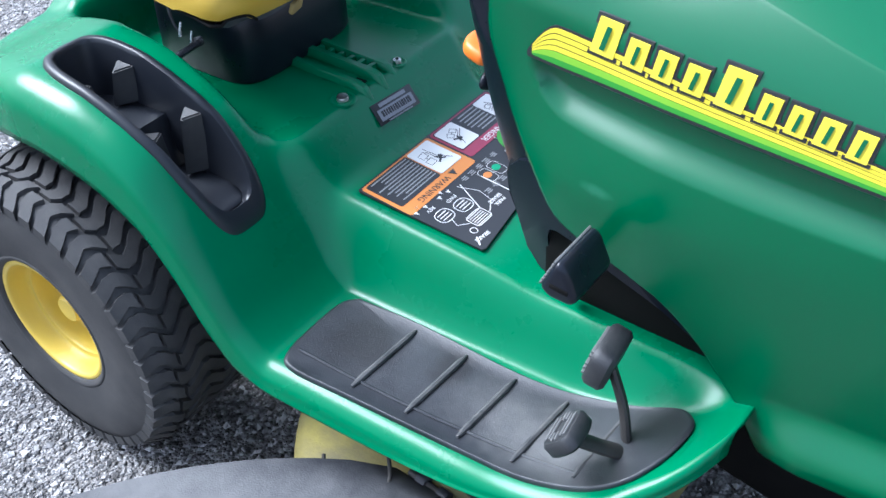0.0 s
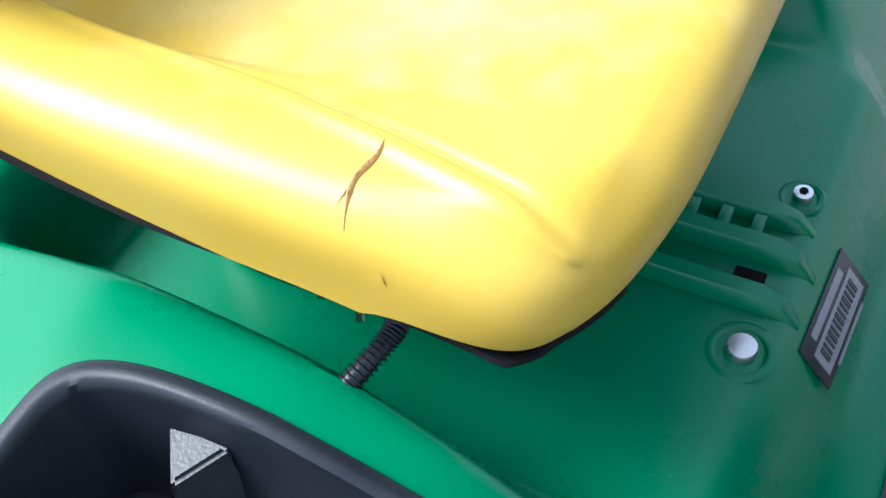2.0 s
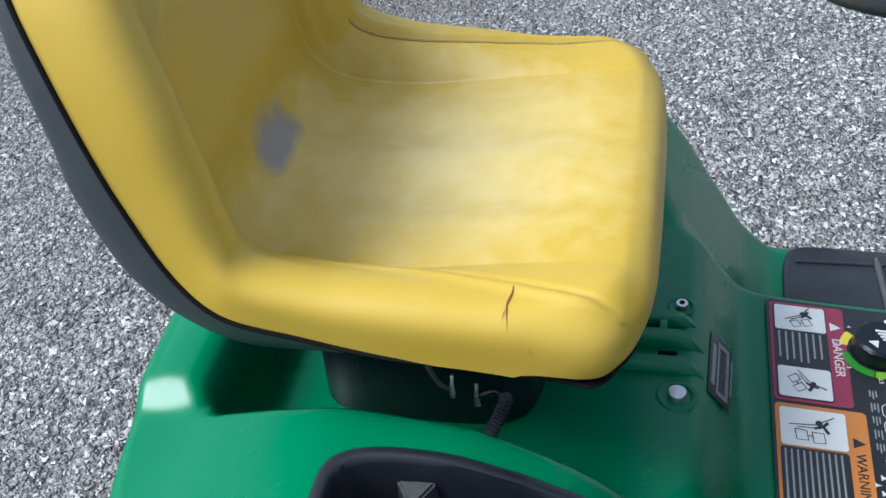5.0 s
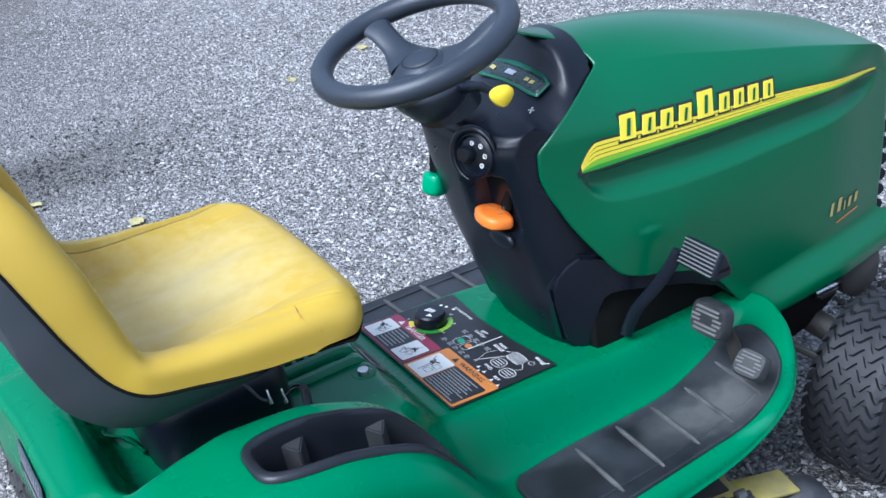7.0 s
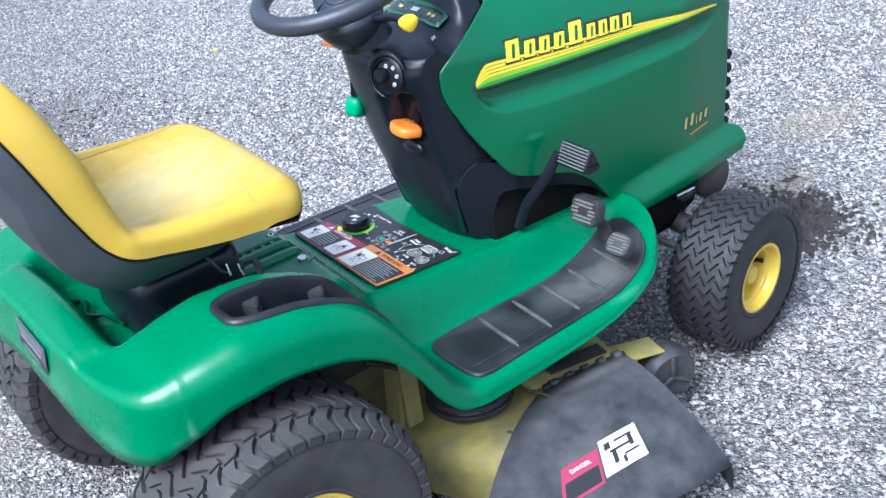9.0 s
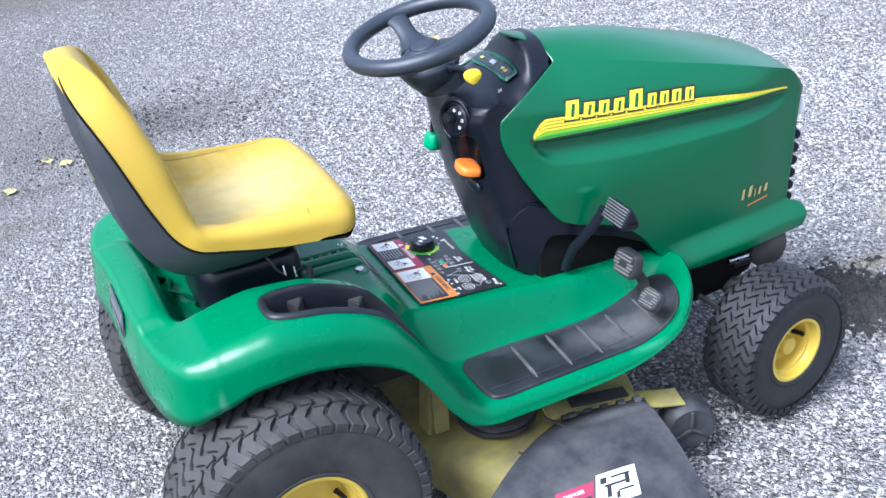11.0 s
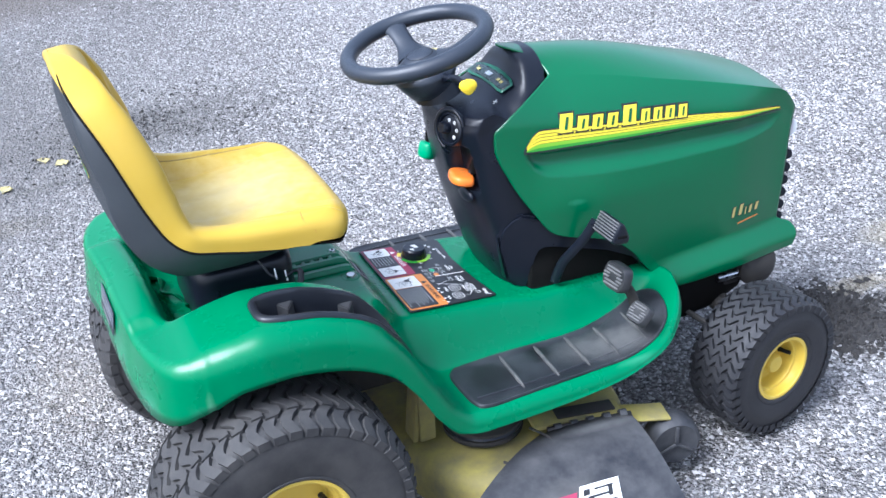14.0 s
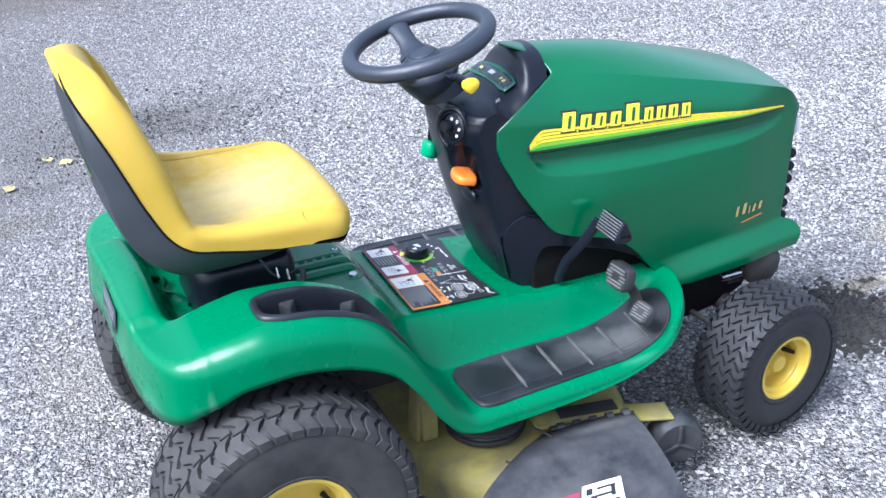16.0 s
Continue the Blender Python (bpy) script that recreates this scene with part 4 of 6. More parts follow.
def hood():
    rows = []
    nu, nv = 120, 190
    for v in range(nv + 1):
        t = v / nv
        row = []
        for u in range(nu + 1):
            s = u / nu
            zr = 0.345 + t * (0.853 - 0.345)
            xr = curve(zr, HOOD_REAR)
            xf = curve(0.362 + t * 0.322, [(0.362, 1.288), (0.395, 1.3), (0.412, 1.292), (0.432, 1.256), (0.5, 1.262), (0.6, 1.276), (0.66, 1.29), (0.684, 1.298)])
            x = xr + (xf - xr) * s
            z = zr + (0.362 + t * 0.322 - zr) * s
            if x > 0.7:
                z += (curve(x, HOOD_TOP) - (0.853 + (0.684 - 0.853) * (x - 0.7) / (xf - 0.7))) * t ** 3
            row.append((x, -hood_w(x, z), z))
        rows.append(row)
    edge = rows[-1]
    for k in range(1, 29):
        a = (k / 28) ** 1.5 if k < 20 else 1 - (1 - (20 / 28) ** 1.5) * (28 - k) / 8
        row = []
        for (x, y, z) in edge:
            back = 0.07 * (1.5 * a ** 2 - 0.5 * a ** 6) * (1 - step(0.7, 0.95, x))
            swell = curve(x, [(0.7, 1.6), (0.85, 1.7), (1.05, 1.8), (1.25, 1.8)])
            row.append((x - back + 0.012 * a * step(1.2, 1.29, x), y * (1 - a), z + curve(x, CROWN) * (1 - (1 - a) ** swell)))
        rows.append(row)
    full = rows + [[(x, -y, z) for x, y, z in r] for r in rows[-2::-1]]
    ob = part("hood", grid(full), HOOD_GREEN, tractor, "smooth green hood with a scalloped side", sharp=50)
    return thicken(ob, 0.004)


hood_ob = hood()


def side_strip(name, xs, lo, hi, lift, material, parent, label=""):
    """A thin applied strip that follows the hood's side."""
    rows = []
    for x in xs:
        a, b = lo(x), hi(x)
        rows.append([(x, -hood_w(x, a + (b - a) * k / 3 + 0.0001) - lift * (0 if edge else 1), a + (b - a) * k / 3) for k, edge in ((0, 1), (0, 0), (1, 0), (2, 0), (3, 0), (3, 1))])
    return part(name, grid(rows), material, parent, label, smooth=False)


def hood_decal():
    def top(x):
        return curve(x, [(0.612, 0.7225), (0.621, 0.736), (0.633, 0.752), (0.649, 0.762), (0.691, 0.759), (0.991, 0.735), (1.06, 0.727), (1.224, 0.7025), (1.245, 0.698)])
    xs = [0.6125 + 0.632 * k / 90 for k in range(91)]
    side_strip("side_decal", xs, lambda x: stripe_low(x) - 0.003, lambda x: top(x) + 0.0015, 0.0012, LABEL_BLACK, hood_ob, "black edged decal with yellow bands fading to lime")
    inner = [0.619 + 0.623 * k / 90 for k in range(91)]

    def band(f0, f1, mt, nm):
        side_strip(nm, inner, lambda x: stripe_low(x) + 0.001 + (top(x) - stripe_low(x) - 0.001) * f0, lambda x: stripe_low(x) + 0.001 + (top(x) - stripe_low(x) - 0.001) * f1, 0.0019, mt, hood_ob)
    band(0.0, 0.16, DECAL_GREEN, "green_band")
    band(0.16, 0.34, DECAL_LIME, "lime_band")
    for k in range(4):
        band(0.36 + k * 0.16, 0.36 + k * 0.16 + 0.125, DECAL_YELLOW, "yellow_band")
    # brand lettering as plain slanted blocks with dark edges
    widths = [(0.69, 0.034, 1.2), (0.729, 0.028, 0.97), (0.762, 0.027, 0.97), (0.795, 0.028, 0.97), (0.831, 0.036, 1.35), (0.873, 0.024, 0.97), (0.902, 0.024, 0.97), (0.93, 0.026, 0.97), (0.962, 0.024, 0.97)]
    for x, w, k in widths:
        zb = 0.75 - 0.056 * (x - 0.69)
        h = (0.0305 - 0.012 * (x - 0.69)) * k
        for grow, lift, mt, nm in ((0.0034, 0.0026, LABEL_BLACK, "block_edge"), (0.0, 0.0034, DECAL_YELLOW, "block")):
            b = bmesh.new()
            q = []
            for (px, pz) in ((0, 0), (w * 0.82, 0), (w, h), (w * 0.2, h)):
                dx = -grow if px < w * 0.5 else grow
                dz = -grow if pz < h * 0.5 else grow
                X, Z = x + px + dx, zb + pz + dz - 0.056 * px
                q.append((X, -hood_w(X, Z) - lift, Z))
            vs = [b.verts.new(p) for p in q]
            lo = [b.verts.new((p[0], p[1] + lift + 0.001, p[2])) for p in q]
            b.faces.new(vs)
            for i in range(4):
                b.faces.new((vs[i], vs[(i + 1) % 4], lo[(i + 1) % 4], lo[i]))
            part(nm, b, mt, hood_ob, smooth=False)
        b = bmesh.new()
        q = []
        for px, pz in ((0.32, 0.16), (0.5, 0.16), (0.68, 0.84), (0.5, 0.84)):
            X, Z = x + w * px, zb + h * pz - 0.056 * w * px
            q.append(b.verts.new((X, -hood_w(X, Z) - 0.0042, Z)))
        b.faces.new(q)
        part("block_slot", b, HOOD_GREEN, hood_ob, smooth=False)
    for x, w, h in ((1.112, 0.013, 0.024), (1.13, 0.017, 0.025), (1.149, 0.006, 0.018), (1.16, 0.013, 0.018), (1.178, 0.014, 0.018)):
        z = 0.47 + 0.12 * (x - 1.112) - 0.005 * (h < 0.02)
        for grow, lift, mt in ((0.0016, 0.001, LABEL_BLACK), (0.0, 0.0017, GOLD)):
            b = bmesh.new()
            b.faces.new([b.verts.new((x + px, -hood_w(x, z) - lift, z + pz + 0.12 * px)) for px, pz in ((-grow, -grow), (w * 0.5 + grow, -grow), (w * 0.8 + grow, h + grow), (w * 0.3 - grow, h + grow))])
            part("model_bar", b, mt, hood_ob, smooth=False)
    b = bmesh.new()
    b.faces.new([b.verts.new((X, -hood_w(X, Z) - 0.0015, Z)) for X, Z in ((1.13, 0.453), (1.19, 0.46), (1.192, 0.4565), (1.132, 0.4495))])
    part("model_bar", b, LABEL_ORANGE, hood_ob, smooth=False)


hood_decal()


def grille():
    def face(z):
        return curve(z, [(0.41, 1.25), (0.5, 1.258), (0.6, 1.272), (0.68, 1.286)])

    def wide(z):
        return hood_w(face(z), z) - 0.006
    rows = []
    for k in range(41):
        z = 0.405 + 0.275 * k / 40
        w = wide(z)
        rows.append([(face(z) + 0.014 * (1 - (q / 8) ** 4), w * q / 8, z) for q in range(-8, 9)])
    g = part("grille", grid(rows), DARK, tractor, "black plastic grille with rounded slats and headlights")
    for k in range(6):
        z = 0.43 + 0.0295 * k
        w = wide(z)
        p = [(face(z) + 0.004 + 0.02 * (1 - (q / 9.6) ** 4), w * q / 9, z) for q in range(-9, 10)]
        part("slat", tube(p, 0.0125, 10), BLACK, g)
    for sd in (-1, 1):
        w = wide(0.64)
        p = [(face(0.64) - 0.002 + 0.014 * (1 - (y / 1.05) ** 4), sd * y * w, 0.637) for y in (0.42, 0.55, 0.7, 0.85, 0.96)]
        part("headlight", tube(p, [0.02, 0.027, 0.029, 0.028, 0.024], 14), LENS, g, "clear headlight lens")


grille()


# ---- dashboard ----
def dash_top(x, y=0.0):
    """Height of the sloping instrument panel."""
    return curve(x, [(0.47, 0.788), (0.5, 0.799), (0.54, 0.81), (0.578, 0.821), (0.62, 0.84), (0.634, 0.848), (0.641, 0.863), (0.65, 0.876), (0.668, 0.88)]) - 0.012 * (y / 0.15) ** 4 + 0.014 * step(0.63, 0.655, x) * (1 - (y / 0.15) ** 2)


def dash_rim(x):
    """Height at which the panel meets the hood's rear edge."""
    return curve(x, [(0.47, 0.777), (0.5, 0.785), (0.55, 0.787), (0.58, 0.79), (0.632, 0.818), (0.674, 0.838), (0.7, 0.851)])


def dash_half(x):
    return hood_w(max(x, 0.57), dash_rim(x)) - 0.002 if x > 0.56 else 0.148


def dash_surface(x, y):
    """The panel falls from its middle to the hood's edge."""
    z = dash_top(x, y)
    return z - (dash_top(x, 0) - dash_rim(x)) * min(1, abs(y) / dash_half(x)) ** 3 * step(0.55, 0.6, x)


def dashboard():
    rows = []
    prof = [(0.392, 0.592, 0.125, 0.74), (0.42, 0.578, 0.128, 0.72), (0.48, 0.555, 0.13, 0.7), (0.54, 0.535, 0.132, 0.69), (0.61, 0.514, 0.134, 0.67), (0.69, 0.498, 0.138, 0.65), (0.74, 0.491, 0.143, 0.64), (0.77, 0.489, 0.147, 0.638), (0.787, 0.494, 0.148, 0.64)]
    for z, xr, w, xj in spline(prof, 100):
        row = []
        for k in range(91):
            a = math.pi * (k / 90 - 0.5)
            c, s = math.cos(a), math.sin(a)
            e = 0.5
            px, py = xr + (xj - xr) * (1 - abs(c) ** e), abs(s) ** 0.6 * w
            edge = curve(z, HOOD_REAR)
            py = math.copysign(min(py, hood_w(max(px, edge - 0.01), z) - 0.005), s)
            px += 0.03 * step(0.043, 0.033, abs(py + 0.069)) * step(0.638, 0.65, z) * step(0.742, 0.73, z)
            row.append((px, py, z))
        rows.append(row)
    last = rows[-1]
    top = []
    for f in [0.0, 0.012, 0.03, 0.05, 0.075] + [0.1 + 0.045 * k for k in range(21)]:
        row = []
        for x, y, z in last:
            px = x + 0.004 * (x < 0.5) + (0.692 - x) * f
            py = math.copysign(min(abs(y), dash_half(px)), y)
            row.append((px, py, max(z + 0.0005, dash_surface(px, py) - 0.013 * (1 - min(1, f / 0.075)) ** 2)))
        top.append(row)
    return part("dashboard", grid(rows + top), BLACK, tractor, "black plastic dashboard pedestal", sharp=60)


dash_ob = dashboard()


def dash_x(z, y=0.0):
    """Rear face of the pedestal."""
    xr = curve(z, [(0.392, 0.592), (0.42, 0.578), (0.48, 0.555), (0.54, 0.535), (0.61, 0.514), (0.69, 0.498), (0.76, 0.488), (0.81, 0.479), (0.84, 0.474)])
    w = 0.14
    return xr + 0.13 * (1 - (1 - min(1, abs(y) / w) ** (1 / 0.3)) ** 0.25) * 1.0


def dash_controls():
    # ignition switch in a raised teardrop surround
    f = Vector((-0.93, -0.3, 0.2)).normalized().to_track_quat("Z", "Y").to_matrix().to_4x4()
    m = Matrix.Translation((dash_x(0.772, 0.071) + 0.001, -0.071, 0.772)) @ f
    sw = part("ignition_switch", disc_lathe([(0.036, -0.012), (0.034, 0.004), (0.03, 0.006), (0.0275, 0.002), (0.026, 0.003)], m, 36), BLACK, dash_ob, "round black ignition switch with white symbols")
    part("key", disc_lathe([(0.0125, 0.0), (0.012, 0.014), (0.01, 0.017)], m @ pose(-0.009, 0.002, 0.002), 20), BLACK, sw)
    for k in range(4):
        a = radians(-45 + 51 * k)
        c = Vector((0.002 + 0.0185 * math.cos(a), 0.0185 * math.sin(a), 0.0036))
        part("symbol", tube([m @ (c + Vector((0.0032 * math.cos(q), 0.0032 * math.sin(q), 0))) for q in [math.pi * j / 6 for j in range(12)]], 0.0007, 6, close=True), WHITE, sw)
        part("symbol", box((0.0045, 0.0011, 0.0006), m @ pose(c.x, c.y, c.z, 0, 0, 50 * k), 0), WHITE, sw)
    rim = [m @ Vector((0.039 * math.cos(radians(a)), 0.039 * math.sin(radians(a)), 0.003)) for a in range(20, 261, 12)]
    part("surround_lip", tube(rim, [0.002 + 0.0045 * math.sin(math.pi * k / (len(rim) - 1)) for k in range(len(rim))], 10), BLACK, sw)
    # slot shade as near-black blocks; levers: a flat rounded paddle on a short stem
    for y, z, mt, lab, sgn, size in ((-0.068, 0.662, ORANGE, "wide orange parking brake paddle", -1, (0.024, 0.035, 0.0095)), (0.096, 0.664, LEVER_GREEN, "green lift lever paddle", 1, (0.016, 0.02, 0.017)), (0.122, 0.792, ORANGE, "orange throttle lever paddle", 1, (0.02, 0.026, 0.01))):
        x = dash_x(z, y)
        slot = part("lever_slot_shade", box((0.012, 0.03, 0.07), Matrix.Translation((x + (0.034 if sgn < 0 else 0.004), y, z + 0.038)) @ pose(0, 0, 0, 0, 8, sgn * 14), 0.005), DARK, dash_ob, "near-black block painting the shade of a lever slot in the pedestal")
        part("lever_stem", tube([(x + 0.036, y, z + 0.018), (x + 0.024, y, z + 0.004)], 0.005, 10), BLACK, slot)
        mk = Matrix.Translation((x + (0.003 if sgn < 0 else -0.008), y, z)) @ pose(0, 0, 0, 0, 12 if sgn < 0 else 16, sgn * 10)
        rows = []
        for q, h in ((0.02, -1), (0.8, -1), (0.95, -0.8), (1.0, -0.4), (1.0, 0.3), (0.96, 0.75), (0.86, 0.98), (0.6, 1.04), (0.02, 1.06)):
            ring = []
            for k in range(32):
                c, sn = math.cos(2 * math.pi * k / 32), math.sin(2 * math.pi * k / 32)
                e = 0.8 if c < 0 else 0.35
                ring.append(mk @ Vector((size[0] * q * math.copysign(abs(c) ** e, c), size[1] * q * math.copysign(abs(sn) ** 0.75, sn), size[2] * h)))
            rows.append(ring)
        part("lever_knob", grid(rows, close_v=True), mt, dash_ob, lab, sharp=60)
        if sgn < 0:
            for py in (-0.015, 0.0, 0.013):
                part("knob_mark", box((0.009, 0.005, 0.001), mk @ pose(0.004, py, size[2] * 1.05), 0.0004), LABEL_ORANGE, dash_ob)
    # Added bump in place of a dimple; its curve catches the glint.
    chin = []
    for k in range(9):
        a = math.pi * (k / 8 - 0.5) * 0.998
        chin.append([Vector((dash_x(0.625, 0.07) + 0.004, -0.07, 0.625)) + Vector((0.009 * math.cos(a) * math.cos(b), 0.034 * math.cos(a) * math.sin(b), 0.016 * math.sin(a))) for b in [2 * math.pi * j / 20 for j in range(20)]])
    part("slot_glint_bump", grid(chin, close_v=True), BLACK, dash_ob, "rounded bump added below the lever slot to catch a glint")
    # choke lever
    part("choke_stem", tube([(0.49, -0.06, 0.875), (0.492, -0.11, 0.887), (0.494, -0.14, 0.886)], [0.01, 0.007, 0.006], 10), BLACK, dash_ob)
    b = bmesh.new()
    mk = Matrix.Translation((0.492, -0.157, 0.885))
    disc = [(0.028 * math.cos(2 * math.pi * k / 20) * (1 + 0.35 * math.sin(2 * math.pi * k / 20)), 0.025 * math.sin(2 * math.pi * k / 20)) for k in range(20)]
    rows = [[mk @ Vector((x * s, w, z * s)) for x, z in disc] for s, w in ((0.3, 0.01), (0.5, 0.008), (0.6, 0.002), (0.56, -0.006), (0.35, -0.01))]
    grid(rows, close_v=True, bm=b)
    b.verts.ensure_lookup_table()
    cap(b, b.verts[:20])
    cap(b, b.verts[-20:])
    part("choke_knob", b, LEVER_YELLOW, dash_ob, "yellow choke lever knob")
    # instrument strip on the sloping panel
    for inset, lift, mt, nm in ((0.0, 0.0016, STRIP_GREEN, "instrument_strip"), (0.0045, 0.0026, STRIP_FACE, "instrument_face")):
        R = []
        for k in range(17):
            y = -0.082 + inset + (0.164 - 2 * inset) * k / 16
            xc = 0.618 - 0.006 * (y / 0.082) ** 2
            round_end = 0.017 * (1 - 0.25 * step(0.062, 0.082 - inset, abs(y)))
            R.append([(xc + (round_end - inset) * j / 2, y, dash_top(xc + (round_end - inset) * j / 2, y) + lift) for j in range(-2, 3)])
        thicken(part(nm, grid(R), mt, dash_ob, "green bordered black instrument strip" if inset == 0 else ""), 0.0012)
    for y, w, mt in ((0.052, 0.014, GOLD), (0.008, 0.022, SCREEN), (-0.036, 0.009, GOLD), (-0.05, 0.009, GOLD)):
        xc = 0.617 - 0.006 * (y / 0.082) ** 2
        part("display", box((0.007 if mt is GOLD else 0.01, w, 0.001), Matrix.Translation((xc, y, dash_top(xc, y) + 0.0036)) @ pose(0, 0, 0, 0, -23, -8 * y / 0.05), 0.0003), mt, dash_ob)
    for dx, dy, lx, ly in ((0, 0, 0.012, 0.002), (0, 0, 0.002, 0.01), (0.004, 0.003, 0.003, 0.003), (-0.004, -0.003, 0.003, 0.003)):
        part("dash_symbol", box((lx, ly, 0.0008), Matrix.Translation((0.578 + dx, -0.096 + dy, dash_top(0.578 + dx, -0.096) + 0.0012)) @ pose(0, 0, 0, 0, -20, 30), 0), GREY_PRINT, dash_ob)
    # column boot under the steering wheel
    part("steering_column", disc_lathe([(0.05, -0.012), (0.044, 0.005), (0.04, 0.02), (0.038, 0.04)], Matrix.Translation((0.496, 0, 0.835)) @ pose(0, 0, 0, 0, -16, 0), 28), BLACK, dash_ob)


dash_controls()


def lower_trim():
    """Black skirt beside the pedestal with the pedal opening, and a near-black box painting the shade inside."""
    # Added box: its near-black colour stands for the shade inside the opening.
    part("inner_shade_box", box((0.31, 0.276, 0.2), Matrix.Translation((0.785, 0, 0.472)), 0.01), DARK, tractor)
    out = [(0.564, 0.53), (0.572, 0.552), (0.588, 0.57), (0.61, 0.581), (0.64, 0.572), (0.69, 0.54), (0.75, 0.53), (0.8, 0.512), (0.86, 0.47), (0.91, 0.41), (0.93, 0.37), (0.908, 0.382), (0.866, 0.438), (0.8, 0.464), (0.734, 0.484), (0.68, 0.503), (0.655, 0.507), (0.64, 0.499), (0.633, 0.478), (0.634, 0.43), (0.632, 0.395), (0.612, 0.395), (0.588, 0.42), (0.568, 0.5)]
    for s in (-1, 1):
        b = bmesh.new()
        w = [curve(x, [(0.56, 0.119), (0.59, 0.131), (0.62, 0.142), (0.66, 0.152), (0.7, 0.159), (0.78, 0.165), (0.93, 0.168)]) - 0.024 * step(0.51, 0.4, z) * step(0.7, 0.65, x) for x, z in out]
        hi = [b.verts.new((x, s * (q + 0.002), z)) for (x, z), q in zip(out, w)]
        lo = [b.verts.new((x, s * (q - 0.03), z)) for (x, z), q in zip(out, w)]
        b.faces.new(hi)
        b.faces.new(lo[::-1])
        for i in range(len(out)):
            b.faces.new((hi[i], lo[i], lo[(i + 1) % len(out)], hi[(i + 1) % len(out)]))
        bmesh.ops.bevel(b, geom=[e for e in b.edges if e.verts[0] in hi and e.verts[1] in hi], offset=0.006, segments=4, affect="EDGES")
        part("lower_trim", b, BLACK, tractor, "black plastic trim round the pedal opening", sharp=30)


lower_trim()


# ---- pedals ----
def brake_pedal():
    e = empty("brake_pedal", (0, 0, 0), tractor)
    e["label"] = "black rubber brake pedal on a steel arm"
    part("arm", tube(spline([(0.681, -0.15, 0.41), (0.689, -0.17, 0.463), (0.704, -0.19, 0.498), (0.722, -0.208, 0.535), (0.738, -0.22, 0.572)], 14), 0.0105, 10, flat=0.5), BLACK, e)
    m = Matrix.Translation((0.744, -0.264, 0.575)) @ pose(0, 0, 0, 0, -64, 0)
    b = bmesh.new()
    side = [(0.023, 0.01), (-0.023, 0.01), (-0.026, -0.006), (-0.015, -0.03), (-0.003, -0.031), (0.021, -0.004)]
    ends = [[b.verts.new(m @ Vector((x, y, z))) for x, z in side] for y in (-0.038, 0.038)]
    for r in ends:
        b.faces.new(r)
    for k in range(6):
        b.faces.new((ends[0][k], ends[0][(k + 1) % 6], ends[1][(k + 1) % 6], ends[1][k]))
    bmesh.ops.bevel(b, geom=b.edges[:], offset=0.007, segments=4, affect="EDGES", profile=0.5)
    part("pad", b, BLACK, e, "wedge shaped black rubber pad")
    for k in range(7):
        part("tread_rib", box((0.0026, 0.07, 0.003), m @ pose(-0.0185 + 0.0062 * k, 0, 0.0106), 0.0009), WORN_RIB, e)
    # Near-black bar on the pad's end, painting the shade of a slot.
    part("end_slot_shade", box((0.006, 0.003, 0.022), m @ pose(-0.005, -0.0375, -0.009, 0, -20, 0), 0.001), DARK, e)


def drive_pedal(name, at, tilt, turn, label, arm, size=1.0):
    e = empty(name, (0, 0, 0), tractor)
    e["label"] = label
    m = Matrix.Translation(at) @ pose(0, 0, 0, 0, tilt, turn) @ Matrix.Diagonal((0.92 * size, 1.02 * size, 1.25 * size, 1))
    rows = []
    for r, z in ((0.0, -0.011), (0.029, -0.011), (0.0335, -0.007), (0.0335, 0.006), (0.03, 0.01), (0.0, 0.0105)):
        rows.append([m @ Vector((0.95 * r * math.copysign(abs(math.cos(k * math.pi / 14)) ** 0.55, math.cos(k * math.pi / 14)), 1.02 * r * math.copysign(abs(math.sin(k * math.pi / 14)) ** 0.55, math.sin(k * math.pi / 14)), z)) for k in range(28)])
    part("pad", grid(rows, close_v=True), PEDAL, e)
    for k in range(6):
        if k in (2, 3):
            for yy in (-0.02, 0.02):
                part("tread_rib", box((0.004, 0.016, 0.004), m @ pose(-0.02 + 0.008 * k, yy, 0.011), 0.001), WORN_RIB, e)
        else:
            part("tread_rib", box((0.004, 0.044, 0.004), m @ pose(-0.02 + 0.008 * k, 0, 0.011), 0.001), WORN_RIB, e)
    part("arm", tube(spline(arm, 10), 0.012, 10, flat=0.5), DARK_STEEL, e)


brake_pedal()
drive_pedal("forward_pedal", (0.78, -0.243, 0.44), -74, 6, "worn ribbed forward drive pedal on a bent arm", [(0.787, -0.247, 0.437), (0.81, -0.255, 0.39), (0.82, -0.26, 0.345)])
drive_pedal("reverse_pedal", (0.782, -0.326, 0.393), -46, 8, "square ribbed worn reverse drive pedal", [(0.79, -0.323, 0.388), (0.812, -0.3, 0.365), (0.824, -0.28, 0.345)], 0.78)

# ---- steering wheel ----
SW = Matrix.Translation((0.458, 0.004, 0.935)) @ Euler((0, radians(-13), 0)).to_matrix().to_4x4()


